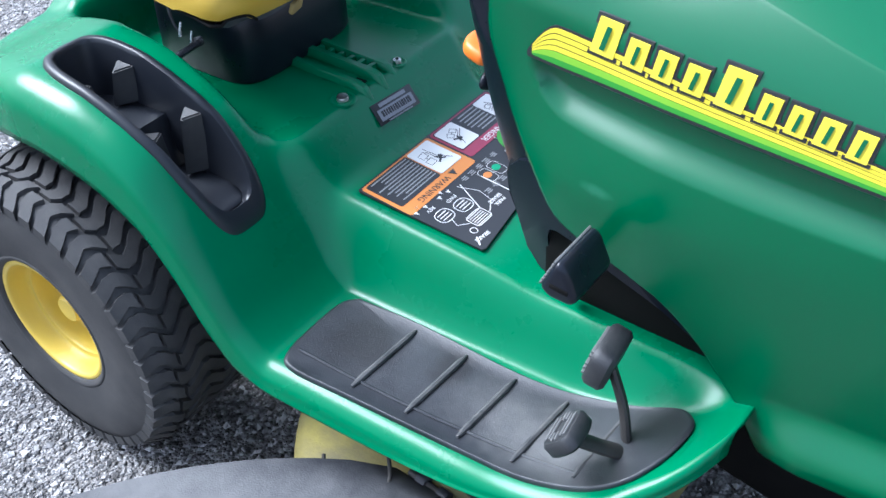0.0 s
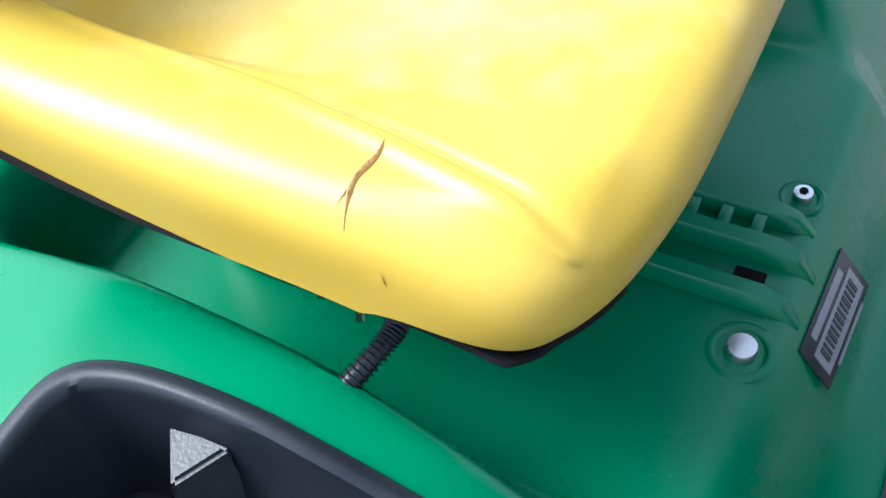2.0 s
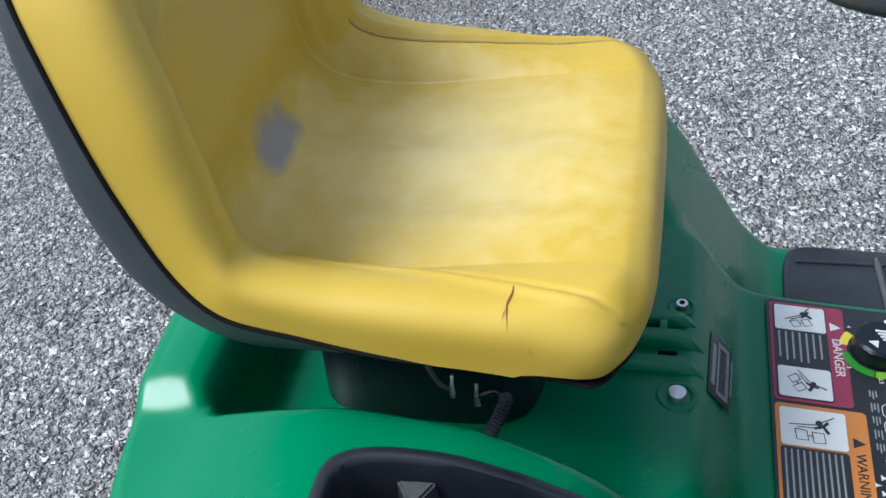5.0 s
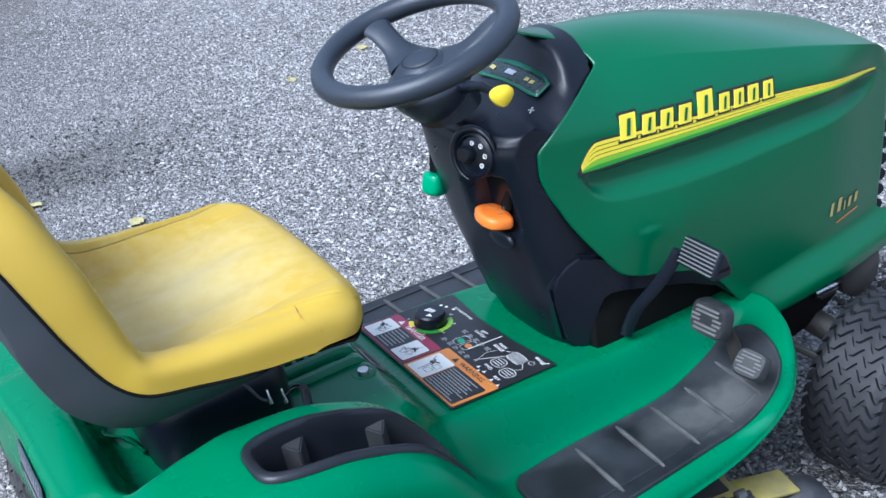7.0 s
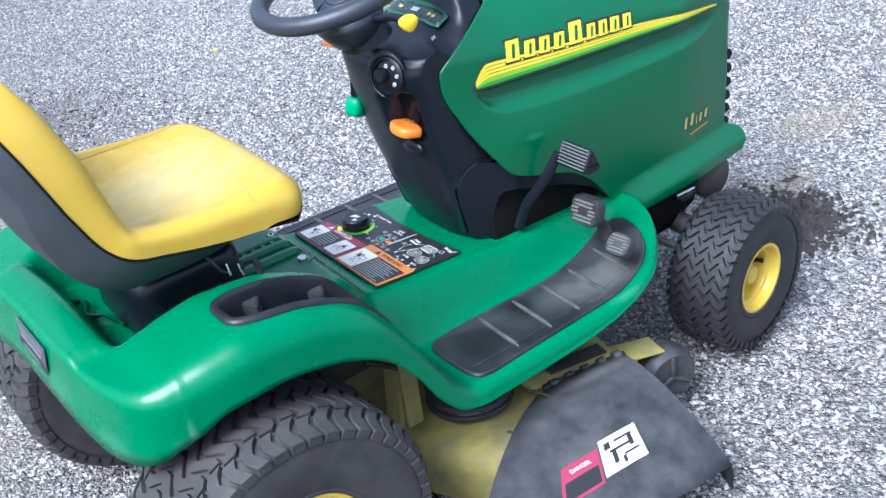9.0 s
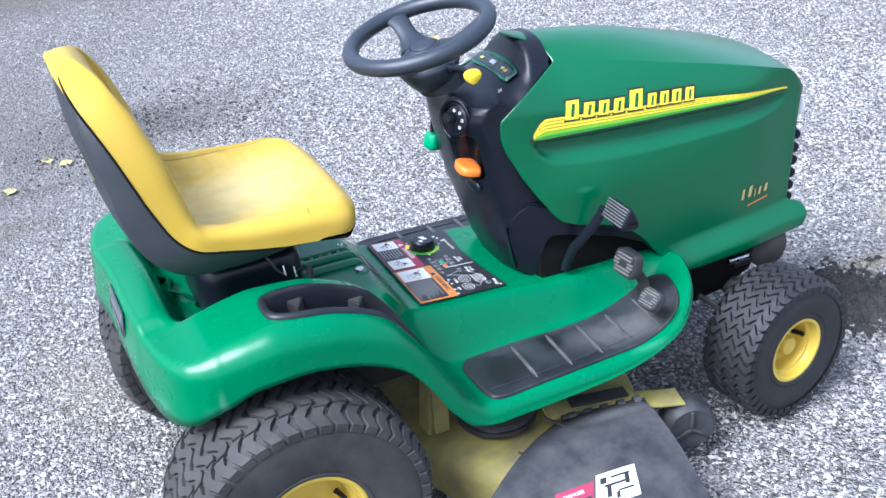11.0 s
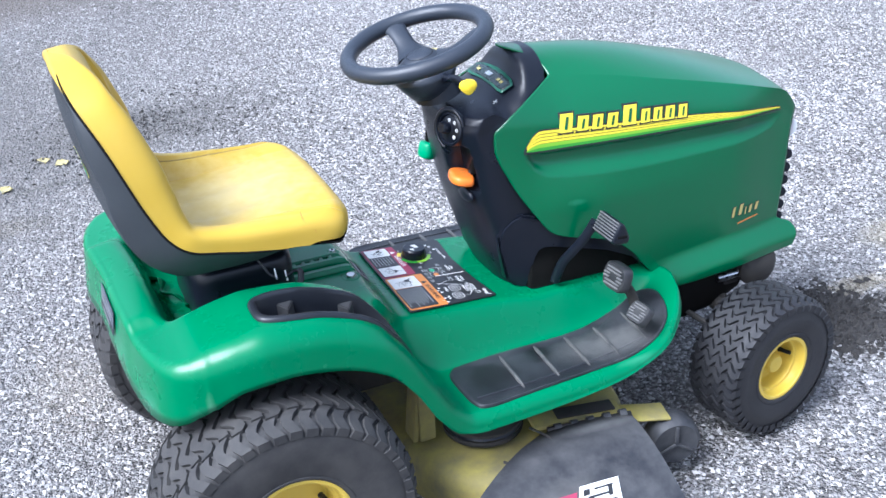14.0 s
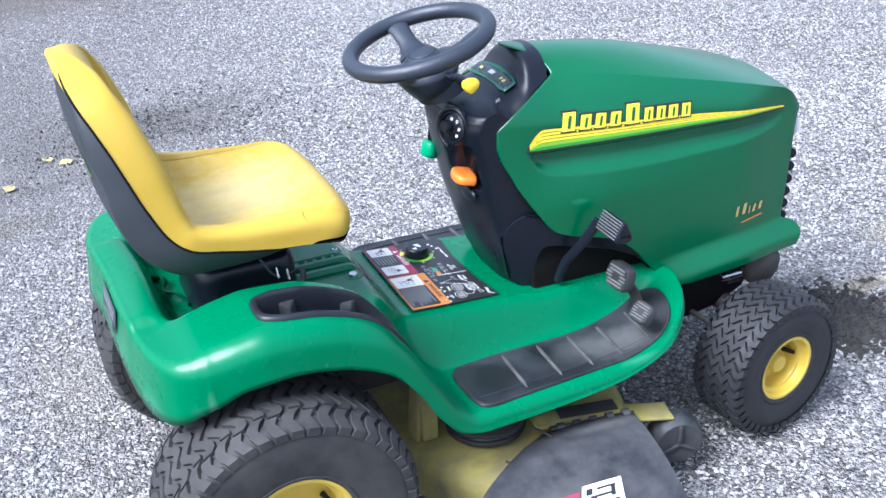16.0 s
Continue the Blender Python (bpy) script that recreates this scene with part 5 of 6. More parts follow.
def steering_wheel():
    e = empty("steering_wheel", (0, 0, 0), tractor)
    e["label"] = "dark grey plastic steering wheel with three spokes"
    R = 0.14
    rim = [SW @ Vector((R * math.cos(2 * math.pi * k / 72), R * math.sin(2 * math.pi * k / 72), 0)) for k in range(72)]
    part("rim", tube(rim, 0.0165, 14, close=True), WHEEL_GRIP, e)
    part("hub", disc_lathe([(0.034, -0.112), (0.042, -0.108), (0.056, -0.086), (0.066, -0.066), (0.066, -0.06), (0.058, -0.05), (0.047, -0.04), (0.038, -0.033), (0.031, -0.0275), (0.0275, -0.0255)], SW, 36), WHEEL_GRIP, e)
    part("hub_cap", disc_lathe([(0.0262, -0.03), (0.0262, -0.0248), (0.025, -0.0238), (0.02, -0.022), (0.01, -0.021), (0.003, -0.0208)], SW, 36), WHEEL_GRIP, e)
    part("cap_gap", lathe([(0.0263, -0.0247), (0.0275, -0.0249)], SW, 36), DARK, e)
    for a in (88, 208, 328):
        d = Vector((math.cos(radians(a)), math.sin(radians(a)), 0))
        p = [SW @ (d * (0.03 + (R - 0.03) * t) + Vector((0, 0, -0.04 + 0.036 * step(0.1, 0.95, t)))) for t in [k / 12 for k in range(13)]]
        rad = [0.04, 0.038, 0.034, 0.029, 0.025, 0.021, 0.02, 0.02, 0.02, 0.021, 0.023, 0.027, 0.03]
        sd = SW.to_3x3() @ Vector((-d.y, d.x, 0))
        up = SW.to_3x3() @ Vector((0, 0, 1))
        rows = [[q + sd * r * math.cos(2 * math.pi * j / 14) + up * 0.0095 * math.sin(2 * math.pi * j / 14) for j in range(14)] for q, r in zip(p, rad)]
        part("spoke", grid(rows, close_v=True), WHEEL_GRIP, e)
    return e


steering_wheel()

# ---- seat ----
# side profile: x, z, normal x, normal z, half width, bolster height, level of the welt
SEAT = [(0.2285, 0.652, 1, -0.05, 0.19, 0.0, 0.004), (0.238, 0.672, 0.95, 0.3, 0.204, 0.001, -0.011), (0.2365, 0.694, 0.7, 0.7, 0.217, 0.003, -0.034), (0.228, 0.709, 0.4, 0.92, 0.225, 0.005, -0.049), (0.21, 0.7155, 0.12, 1, 0.231, 0.007, -0.055), (0.175, 0.717, 0.02, 1, 0.23, 0.006, -0.052), (0.12, 0.711, 0, 1, 0.23, 0.012, -0.037), (0.05, 0.702, 0, 1, 0.231, 0.026, -0.02), (-0.02, 0.697, 0.1, 1, 0.231, 0.038, 0.0), (-0.08, 0.705, 0.4, 0.9, 0.231, 0.048, 0.008), (-0.113, 0.74, 0.8, 0.6, 0.224, 0.052, 0.003), (-0.134, 0.8, 0.95, 0.3, 0.215, 0.054, -0.005), (-0.142, 0.85, 0.97, 0.24, 0.207, 0.05, -0.0155), (-0.145, 0.9, 0.985, 0.17, 0.195, 0.036, -0.0305), (-0.146, 0.945, 0.99, 0.14, 0.178, 0.02, -0.048), (-0.156, 0.983, 0.99, 0.14, 0.152, 0.009, -0.0555), (-0.166, 1.01, 0.99, 0.14, 0.11, 0.003, -0.055), (-0.18, 1.026, 0.99, 0.14, 0.072, 0.0, -0.042), (-0.197, 1.035, 0.99, 0.14, 0.038, 0.0, -0.026), (-0.222, 1.037, 0.99, 0.14, 0.006, 0.0, -0.001)]


def seat_plan(p):
    """Keeps a place of the seat inside its rounded front corners; the far bolster is a little slimmer."""
    x, y, z = p.x, p.y * (0.93 if p.y > 0 else 1.0), p.z
    z -= 0.004 * step(0.1, 0.19, y) * step(0.05, 0.16, x) * step(0.66, 0.7, z)
    if x > 0.1:
        g = 0.009 * min(1.3, max(0, (0.684 - z) / 0.022))
        e = 4 if y < 0 else 3.2
        u, v = ((x - 0.1) / (0.139 - g)) ** e, abs(y / (0.2385 - 0.6 * g)) ** e
        k = (u + v) ** (1 / e)
        if z > 0.668:
            z -= (z - 0.668) * min(1, 1.7 * u * v / max(1e-6, (u + v) ** 2)) * step(0.84, 1.08, k)
        if k > 1:
            x, y = 0.1 + (x - 0.1) / k, y / k
    return Vector((x, y, z))


def seam_line(x, s=-1):
    return (0.08 if s > 0 else 0) + curve(x, [(-0.05, 0.6), (0.076, 0.636), (0.1, 0.655), (0.127, 0.672), (0.159, 0.7), (0.182, 0.72), (0.2, 0.738), (0.235, 0.76)])


def seat_point(row, s):
    """A place on the cushion: row of the profile, s from -1 to 1 across."""
    x, z, nx, nz, w, h, edge = row
    l = math.hypot(nx, nz)
    nx, nz = nx / l, nz / l
    a = abs(s)
    y = w * math.copysign(1.119 * a - (2.06 * (a - 0.76) ** 2 if a > 0.76 else 0), s)
    y *= 1 - 0.03 * step(0.86, 1.0, a)
    u = min(1, max(0, (a - 0.56) / 0.19))
    crest = h * math.sin(u * math.pi / 2) ** 0.9
    ac = seam_line(x, s) if z < 0.72 and nz > 0.3 else 0.6
    seam = (0.003 * math.exp(-((a - ac - 0.03) / 0.022) ** 2) - 0.0028 * math.exp(-((a - ac) / 0.013) ** 2)) * min(1, h / 0.006) * (1 - 0.8 * step(0.175, 0.215, x))
    f = max(0, (a - 0.76) / 0.24)
    d = crest + seam - (h - edge) * (1 - math.cos(f * math.pi / 2)) ** 1.15
    # soft channels over the cushion and a padded arch on the backrest
    d += 0.0036 * math.cos(a * 15.5) * step(0.45, 0.25, a) * step(0.3, 0.8, nz) * step(0.2, 0.12, x) * step(0.74, 0.71, z)
    if z > 0.72:
        v = (z - 0.74) / 0.165
        m = 1 - ((a / 0.62) ** 4 + max(0, v) ** 4) ** 0.25
        d += 0.012 * step(0.0, 0.05, m) * step(0.72, 0.78, z)
    return seat_plan(Vector((x + nx * d, y, z + nz * d))), Vector((nx, 0, nz))


def seat():
    e = empty("seat", (0, 0, 0), tractor)
    e["label"] = "yellow vinyl bucket seat with a torn edge and worn grey patch, in a dark plastic shell"
    N = 150
    prof = spline(SEAT, N)
    half = [k / 12 * 0.5 for k in range(12)] + [0.5 + k / 70 * 0.5 for k in range(71)]
    across = [-a for a in half[:0:-1]] + half
    rows = [[seat_point(r, a)[0] for a in across] for r in prof]
    cushion = grid(rows)
    corners = [v for v in cushion.verts if v.co.x > 0.14 and (abs(v.co.y) > 0.2 or v.co.x > 0.214)]
    for _ in range(60):
        bmesh.ops.smooth_vert(cushion, verts=corners, factor=0.5, use_axis_x=True, use_axis_y=True, use_axis_z=True)
    seat_skin = part("cushion", cushion, VINYL, e, "yellow vinyl cushion and backrest in one piece", sharp=180)

    def shell_at(i, q, lift=0.0):
        """Outer face of the shell: place along the profile, q from -1 to 1 across."""
        k = min(int(i), N - 2)
        x, z, nx, nz, w, h, edge = prof[k] + (prof[k + 1] - prof[k]) * (i - k)
        l = math.hypot(nx, nz)
        nx, nz = nx / l, nz / l
        t = i / (N - 1)
        deep = curve(t, [(0, 0.004), (0.2, 0.006), (0.31, 0.013), (0.37, 0.033), (0.42, 0.05), (0.47, 0.062), (0.53, 0.06), (0.58, 0.051), (0.63, 0.039), (0.68, 0.034), (0.74, 0.022), (0.79, 0.007), (0.84, 0.003), (1, 0.001)])
        inset = curve(t, [(0, 0.06), (0.25, 0.1), (0.36, 0.16), (0.46, 0.17), (0.54, 0.13), (0.62, 0.09), (1, 0.08)])
        z -= 0.006 * step(0.84, 1.0, t)
        bend = curve(t, [(0.4, 0.85), (0.55, 0.5), (0.65, 0.4)])
        a = abs(q)
        if a > 0.86:
            f = (a - 0.86) / 0.14
            dp, wd = -edge + deep * math.cos(f * math.pi / 2) ** bend, 1 - inset * math.cos(f * math.pi / 2)
        else:
            dp, wd = -edge + deep + 0.012 * (1 - (a / 0.86) ** 2) * step(0.95, 0.6, t), (1 - inset) * a / 0.86
        return seat_plan(Vector((x - nx * (dp + lift), math.copysign(w * wd * (0.968 - 0.03 * step(0.42, 0.25, t)), q), z - nz * (dp + lift))))
    ss = [-1, -0.985, -0.96, -0.93, -0.9, -0.87] + [k / 10 for k in range(-8, 9)] + [0.87, 0.9, 0.93, 0.96, 0.985, 1]
    part("seat_shell", grid([[shell_at(i, q) for q in ss] for i in range(N)]), SEAT_SHELL, e, "dark grey plastic seat shell", sharp=60)
    for sd in (-1, 1):
        part("edge_bead", tube([shell_at(i, sd) + Vector((0, 0.001 * sd, 0)) for i in range(1, 136)], [0.0022] * 120 + [0.0022 - 0.0001 * k for k in range(15)], 6), DARK, e)
    # vinyl turned over the top of the shell
    arch = [(rows[i][0], i) for i in range(121, N, 2)] + [(rows[i][-1], i) for i in range(N - 1, 120, -2)]
    heart = Vector((-0.2, 0, 0.93))
    flap = []
    for p, i in arch:
        f = step(121, 138, i)
        back, way = Vector((-1, 0, 0)), Vector((0, heart.y - p.y, heart.z - p.z)) * f
        flap.append([p + back * d * (0.2 + 0.8 * f) + way * q for d, q in ((0, 0), (0.004, 0.01), (0.007, 0.04), (0.008, 0.09), (0.007, 0.16), (0.004, 0.2), (-0.002, 0.205))])
    part("top_turnover", grid(flap), VINYL, e, "yellow vinyl turned over the top of the shell", sharp=180)
    # round badge on the back of the shell
    for r, lift, mt in ((1.0, 0.0012, DECAL_YELLOW), (0.86, 0.002, LEVER_GREEN), (0.42, 0.0028, DECAL_YELLOW)):
        b = bmesh.new()
        grid([[shell_at(96 + 4.6 * r * k / 4 * math.cos(math.pi * j / 12), -0.24 + 0.13 * r * k / 4 * math.sin(math.pi * j / 12), lift) for j in range(25)] for k in range(5)], bm=b)
        part("badge", b, mt, e, "small green and yellow oval badge")

    line = [seat_point(prof[i], -seam_line(prof[i][0]))[0] + Vector((0, 0, 0.0002)) for i in range(35, 66)]
    part("seam", tube(line, [0.0001] + [0.0003] * (len(line) - 2) + [0.0001], 6), SEAM, e, "dirt darkened sewn seam")
    # sewn seam along the far bolster
    line = [seat_point(prof[i], seam_line(prof[i][0], 1))[0] + Vector((0, 0, 0.0004)) for i in range(24, 76)]
    part("seam", tube(line, [0.0003] + [0.0012] * 50 + [0.0003], 6), SEAM, e, "dirt darkened sewn seam")
    # split in the vinyl over the bolster
    def on(xw, yw, lift):
        best = None
        for r in prof[:70]:
            for k in range(-100, -40):
                p, n = seat_point(r, k / 100)
                d = (p.x - xw) ** 2 + (p.y - yw) ** 2
                if p.z > 0.66 and (best is None or d < best[0]):
                    best = (d, p, n)
        nn = (best[2] + Vector((0, -1.2, 0)) * step(-0.19, -0.235, yw)).normalized()
        return Vector((xw, yw, best[1].z)) + nn * lift
    cuts = (([(0.1336, -0.1835), (0.1337, -0.189), (0.1325, -0.1955), (0.1312, -0.2015), (0.1318, -0.208), (0.1336, -0.2178)], [0.0002, 0.001, 0.0016, 0.0012, 0.0011, 0.0002]), ([(0.1312, -0.2035), (0.13, -0.2085), (0.1287, -0.2135)], [0.0005, 0.0004, 0.0001]))
    for pts, wd in cuts:
        path = spline([(*p, w) for p, w in zip(pts, wd)], 15)
        P = [on(p[0], p[1], 0.0006) for p in path]
        part("tear", tube(P, [max(0.0001, p[2]) for p in path], 6, flat=0.5), TORN, e, "split in the vinyl showing brown foam")
    # short nick low on the bolster's side
    v = min((v for v in seat_skin.data.vertices if v.co.y < -0.2), key=lambda v: (v.co.x - 0.146) ** 2 + (v.co.z - 0.697) ** 2)
    p, n = v.co, v.normal
    part("tear", tube([p + n * 0.0003 + Vector((-0.0007, 0, 0.004)), p + n * 0.0005, p + n * 0.0003 + Vector((0.0007, 0, -0.004))], [0.0001, 0.0004, 0.0001], 6, flat=0.5), TORN, e, "small nick in the vinyl")
    return e


seat()


# ---- wheels ----
def wheel(name, at, side, R, half, rim_r, face, bars, waves, lug, rubber, label, steer=0.0):
    """Tyre, tread, rim and hub about an axle along y; side -1 is the tractor's right."""
    e = empty(name, at, tractor)
    e.rotation_euler = (0, 0, radians(steer))
    e["label"] = label
    m = Euler((radians(90) * (1 if side < 0 else -1), 0, 0)).to_matrix().to_4x4()
    sh = R - 0.008
    prof = [(rim_r, -half * 0.8), (rim_r + 0.004, -half * 0.9), (rim_r + 0.009, -half * 0.945), (rim_r + 0.0135, -half * 0.95), (rim_r + 0.016, -half * 0.925), (rim_r + 0.0185, -half * 0.95), (rim_r + (R - rim_r) * 0.45, -half), (sh - 0.03, -half * 0.98), (sh - 0.008, -half * 0.88), (sh - 0.001, -half * 0.6), (sh, 0)]
    prof = prof + [(r, -z) for r, z in prof[-2::-1]]
    part("tyre", lathe(spline(prof, 90), m, 80), rubber, e, "dusty black tyre", sharp=60)
    bm = bmesh.new()
    pitch = 2 * math.pi / bars
    steps = 12 * waves
    tall, slim = (0.0075, 0.385) if waves > 3 else (0.007, 0.4)
    for k in range(bars):
        rows = []
        for j in range(steps + 1):
            t = j / steps
            zn = -1.0 + 2.0 * t
            tri = 2 * abs(2 * ((t * waves + 0.25) % 1) - 1) - 1
            ang = k * pitch + pitch * 0.34 * math.sin(tri * math.pi / 2)
            fall = 0.055 * max(0.0, abs(zn) - 0.72) ** 1.25 * lug
            hw = pitch * (slim - 0.08 * abs(tri) ** 6)
            top, bot = sh + tall - fall, sh - 0.008 - fall * 1.05
            z = half * (0.97 + 0.02 * lug * (abs(zn) > 0.99)) * zn
            rows.append([bm.verts.new(m @ Vector((q * math.cos(a), q * math.sin(a), z))) for q, a in ((bot, ang - hw), (top, ang - hw * 0.86), (top, ang + hw * 0.86), (bot, ang + hw))])
        # each bar is broken into lugs by cross cuts that shift from bar to bar
        breaks = [] if waves > 3 else [j for j in (5 + 2 * (k % 2), steps - 6 - 2 * (k % 2))]
        for j in range(steps):
            if j in breaks:
                bm.faces.new(rows[j][::-1])
                bm.faces.new(rows[j + 1])
                continue
            for c in range(3):
                bm.faces.new((rows[j][c], rows[j][c + 1], rows[j + 1][c + 1], rows[j + 1][c]))
        bm.faces.new(rows[0])
        bm.faces.new(rows[-1][::-1])
    tagged(part("tread", bm, rubber, e, "wavy turf tread bars", sharp=35), kind="stuff")
    f = half * face
    rp = [(rim_r + 0.002, half * 0.78), (rim_r + 0.006, half * 0.86), (rim_r + 0.003, half * 0.9), (rim_r - 0.004, half * 0.89), (rim_r * 0.93, half * 0.79), (rim_r * 0.905, half * 0.68), (rim_r * 0.88, half * 0.62), (rim_r * 0.84, half * 0.605), (rim_r * 0.8, half * 0.6), (rim_r * 0.775, half * 0.52), (rim_r * 0.76, f + 0.014), (rim_r * 0.74, f + 0.004), (rim_r * 0.69, f), (rim_r * 0.55, f + 0.001), (0.033, f + 0.006), (0.0005, f + 0.006)]
    part("rim", lathe(spline(rp, 70), m, 64), YELLOW, e, "yellow painted steel rim")
    part("hub_cap", disc_lathe([(0.022, f + 0.006), (0.022, f + 0.03), (0.019, f + 0.035)], m, 28), YELLOW, e)
    v = m @ Vector((rim_r * 0.6, rim_r * 0.1, f + 0.002))
    part("valve", tube([v, v + m.to_3x3() @ Vector((0.004, 0, 0.014)), v + m.to_3x3() @ Vector((0.008, 0, 0.028))], [0.006, 0.005, 0.0045], 10), BLACK, e)
    return e


for sd in (-1, 1):
    wheel("rear_wheel", (-0.004, sd * 0.35, 0.237), sd, 0.237, 0.105, 0.1, 0.3, 46, 3, 1.6, RUBBER, "rear wheel with dusty turf tyre and yellow rim")
    wheel("front_wheel", (1.124, sd * 0.312, 0.174), sd, 0.168, 0.07, 0.073, 0.1, 40, 4, 1.0, FRONT_RUBBER, "front wheel with dusty turf tyre and yellow rim", 9)


# ---- chassis under the body ----
def chassis():
    part("frame_rail", box((1.1, 0.04, 0.07), Matrix.Translation((0.62, -0.14, 0.315)), 0.006), DARK_STEEL, tractor, "black steel frame rail")
    part("frame_rail", box((1.1, 0.04, 0.07), Matrix.Translation((0.62, 0.14, 0.315)), 0.006), DARK_STEEL, tractor, "black steel frame rail")
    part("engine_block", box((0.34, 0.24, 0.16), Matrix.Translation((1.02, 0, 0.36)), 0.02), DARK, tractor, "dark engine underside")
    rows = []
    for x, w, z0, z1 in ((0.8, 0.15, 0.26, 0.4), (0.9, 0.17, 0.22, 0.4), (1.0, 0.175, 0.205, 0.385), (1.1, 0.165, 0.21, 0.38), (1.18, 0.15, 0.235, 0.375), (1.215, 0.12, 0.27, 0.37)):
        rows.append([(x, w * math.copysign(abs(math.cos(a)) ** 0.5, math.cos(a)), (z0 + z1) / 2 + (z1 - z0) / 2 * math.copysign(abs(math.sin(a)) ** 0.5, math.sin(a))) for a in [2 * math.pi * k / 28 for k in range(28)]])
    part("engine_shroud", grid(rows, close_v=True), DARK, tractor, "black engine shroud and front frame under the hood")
    part("front_axle", tube([(1.124, -0.27, 0.2), (1.12, -0.2, 0.235), (1.12, 0, 0.245), (1.12, 0.2, 0.235), (1.124, 0.27, 0.2)], 0.024, 12), DARK_STEEL, tractor, "black cast front axle")
    for s in (-1, 1):
        part("spindle", tube([(1.124, s * 0.265, 0.26), (1.124, s * 0.265, 0.188), (1.124, s * 0.3, 0.188)], 0.017, 10), DARK_STEEL, tractor)
        part("tie_rod", tube([(1.06, s * 0.255, 0.22), (1.0, s * 0.12, 0.26), (0.96, s * 0.02, 0.27)], 0.007, 8), DARK_STEEL, tractor, "dark steel tie rod")
    part("muffler", disc_lathe([(0.03, -0.07), (0.048, -0.06), (0.05, 0.06), (0.035, 0.07)], Matrix.Translation((1.2, -0.125, 0.325)) @ pose(0, 0, 0, 90, 0, 0), 24), DARK_STEEL, tractor, "dark round muffler")
    part("exhaust_pipe", tube([(1.1, -0.165, 0.31), (1.17, -0.172, 0.315)], 0.01, 10), STEEL, tractor)
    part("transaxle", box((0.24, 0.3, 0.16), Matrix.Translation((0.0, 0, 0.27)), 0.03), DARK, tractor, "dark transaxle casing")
    part("rear_axle", tube([(0, -0.3, 0.25), (0, 0.3, 0.25)], 0.03, 14), DARK_STEEL, tractor)
    part("rear_plate", box((0.02, 0.3, 0.16), Matrix.Translation((-0.12, 0, 0.36)), 0.006), DARK_STEEL, tractor, "dark steel hitch plate")
    part("deck_lift_bracket", box((0.012, 0.05, 0.19), Matrix.Translation((0.325, -0.19, 0.25)) @ pose(0, 0, 0, 0, 6, 0), 0.004), DIRTY_YELLOW, tractor, "yellow steel mower lift bracket")
    part("bracket_fold", box((0.035, 0.012, 0.15), Matrix.Translation((0.34, -0.218, 0.235)), 0.003), DIRTY_YELLOW, tractor)
    part("lift_rod", tube(spline([(0.27, -0.2, 0.33), (0.32, -0.215, 0.3), (0.36, -0.21, 0.26), (0.4, -0.2, 0.2)], 14), 0.006, 8), DARK_STEEL, tractor)
    part("hair_pin", tube(spline([(0.345, -0.228, 0.29), (0.36, -0.236, 0.285), (0.366, -0.236, 0.297), (0.35, -0.23, 0.303)], 14), 0.0022, 6), STEEL, tractor)


chassis()


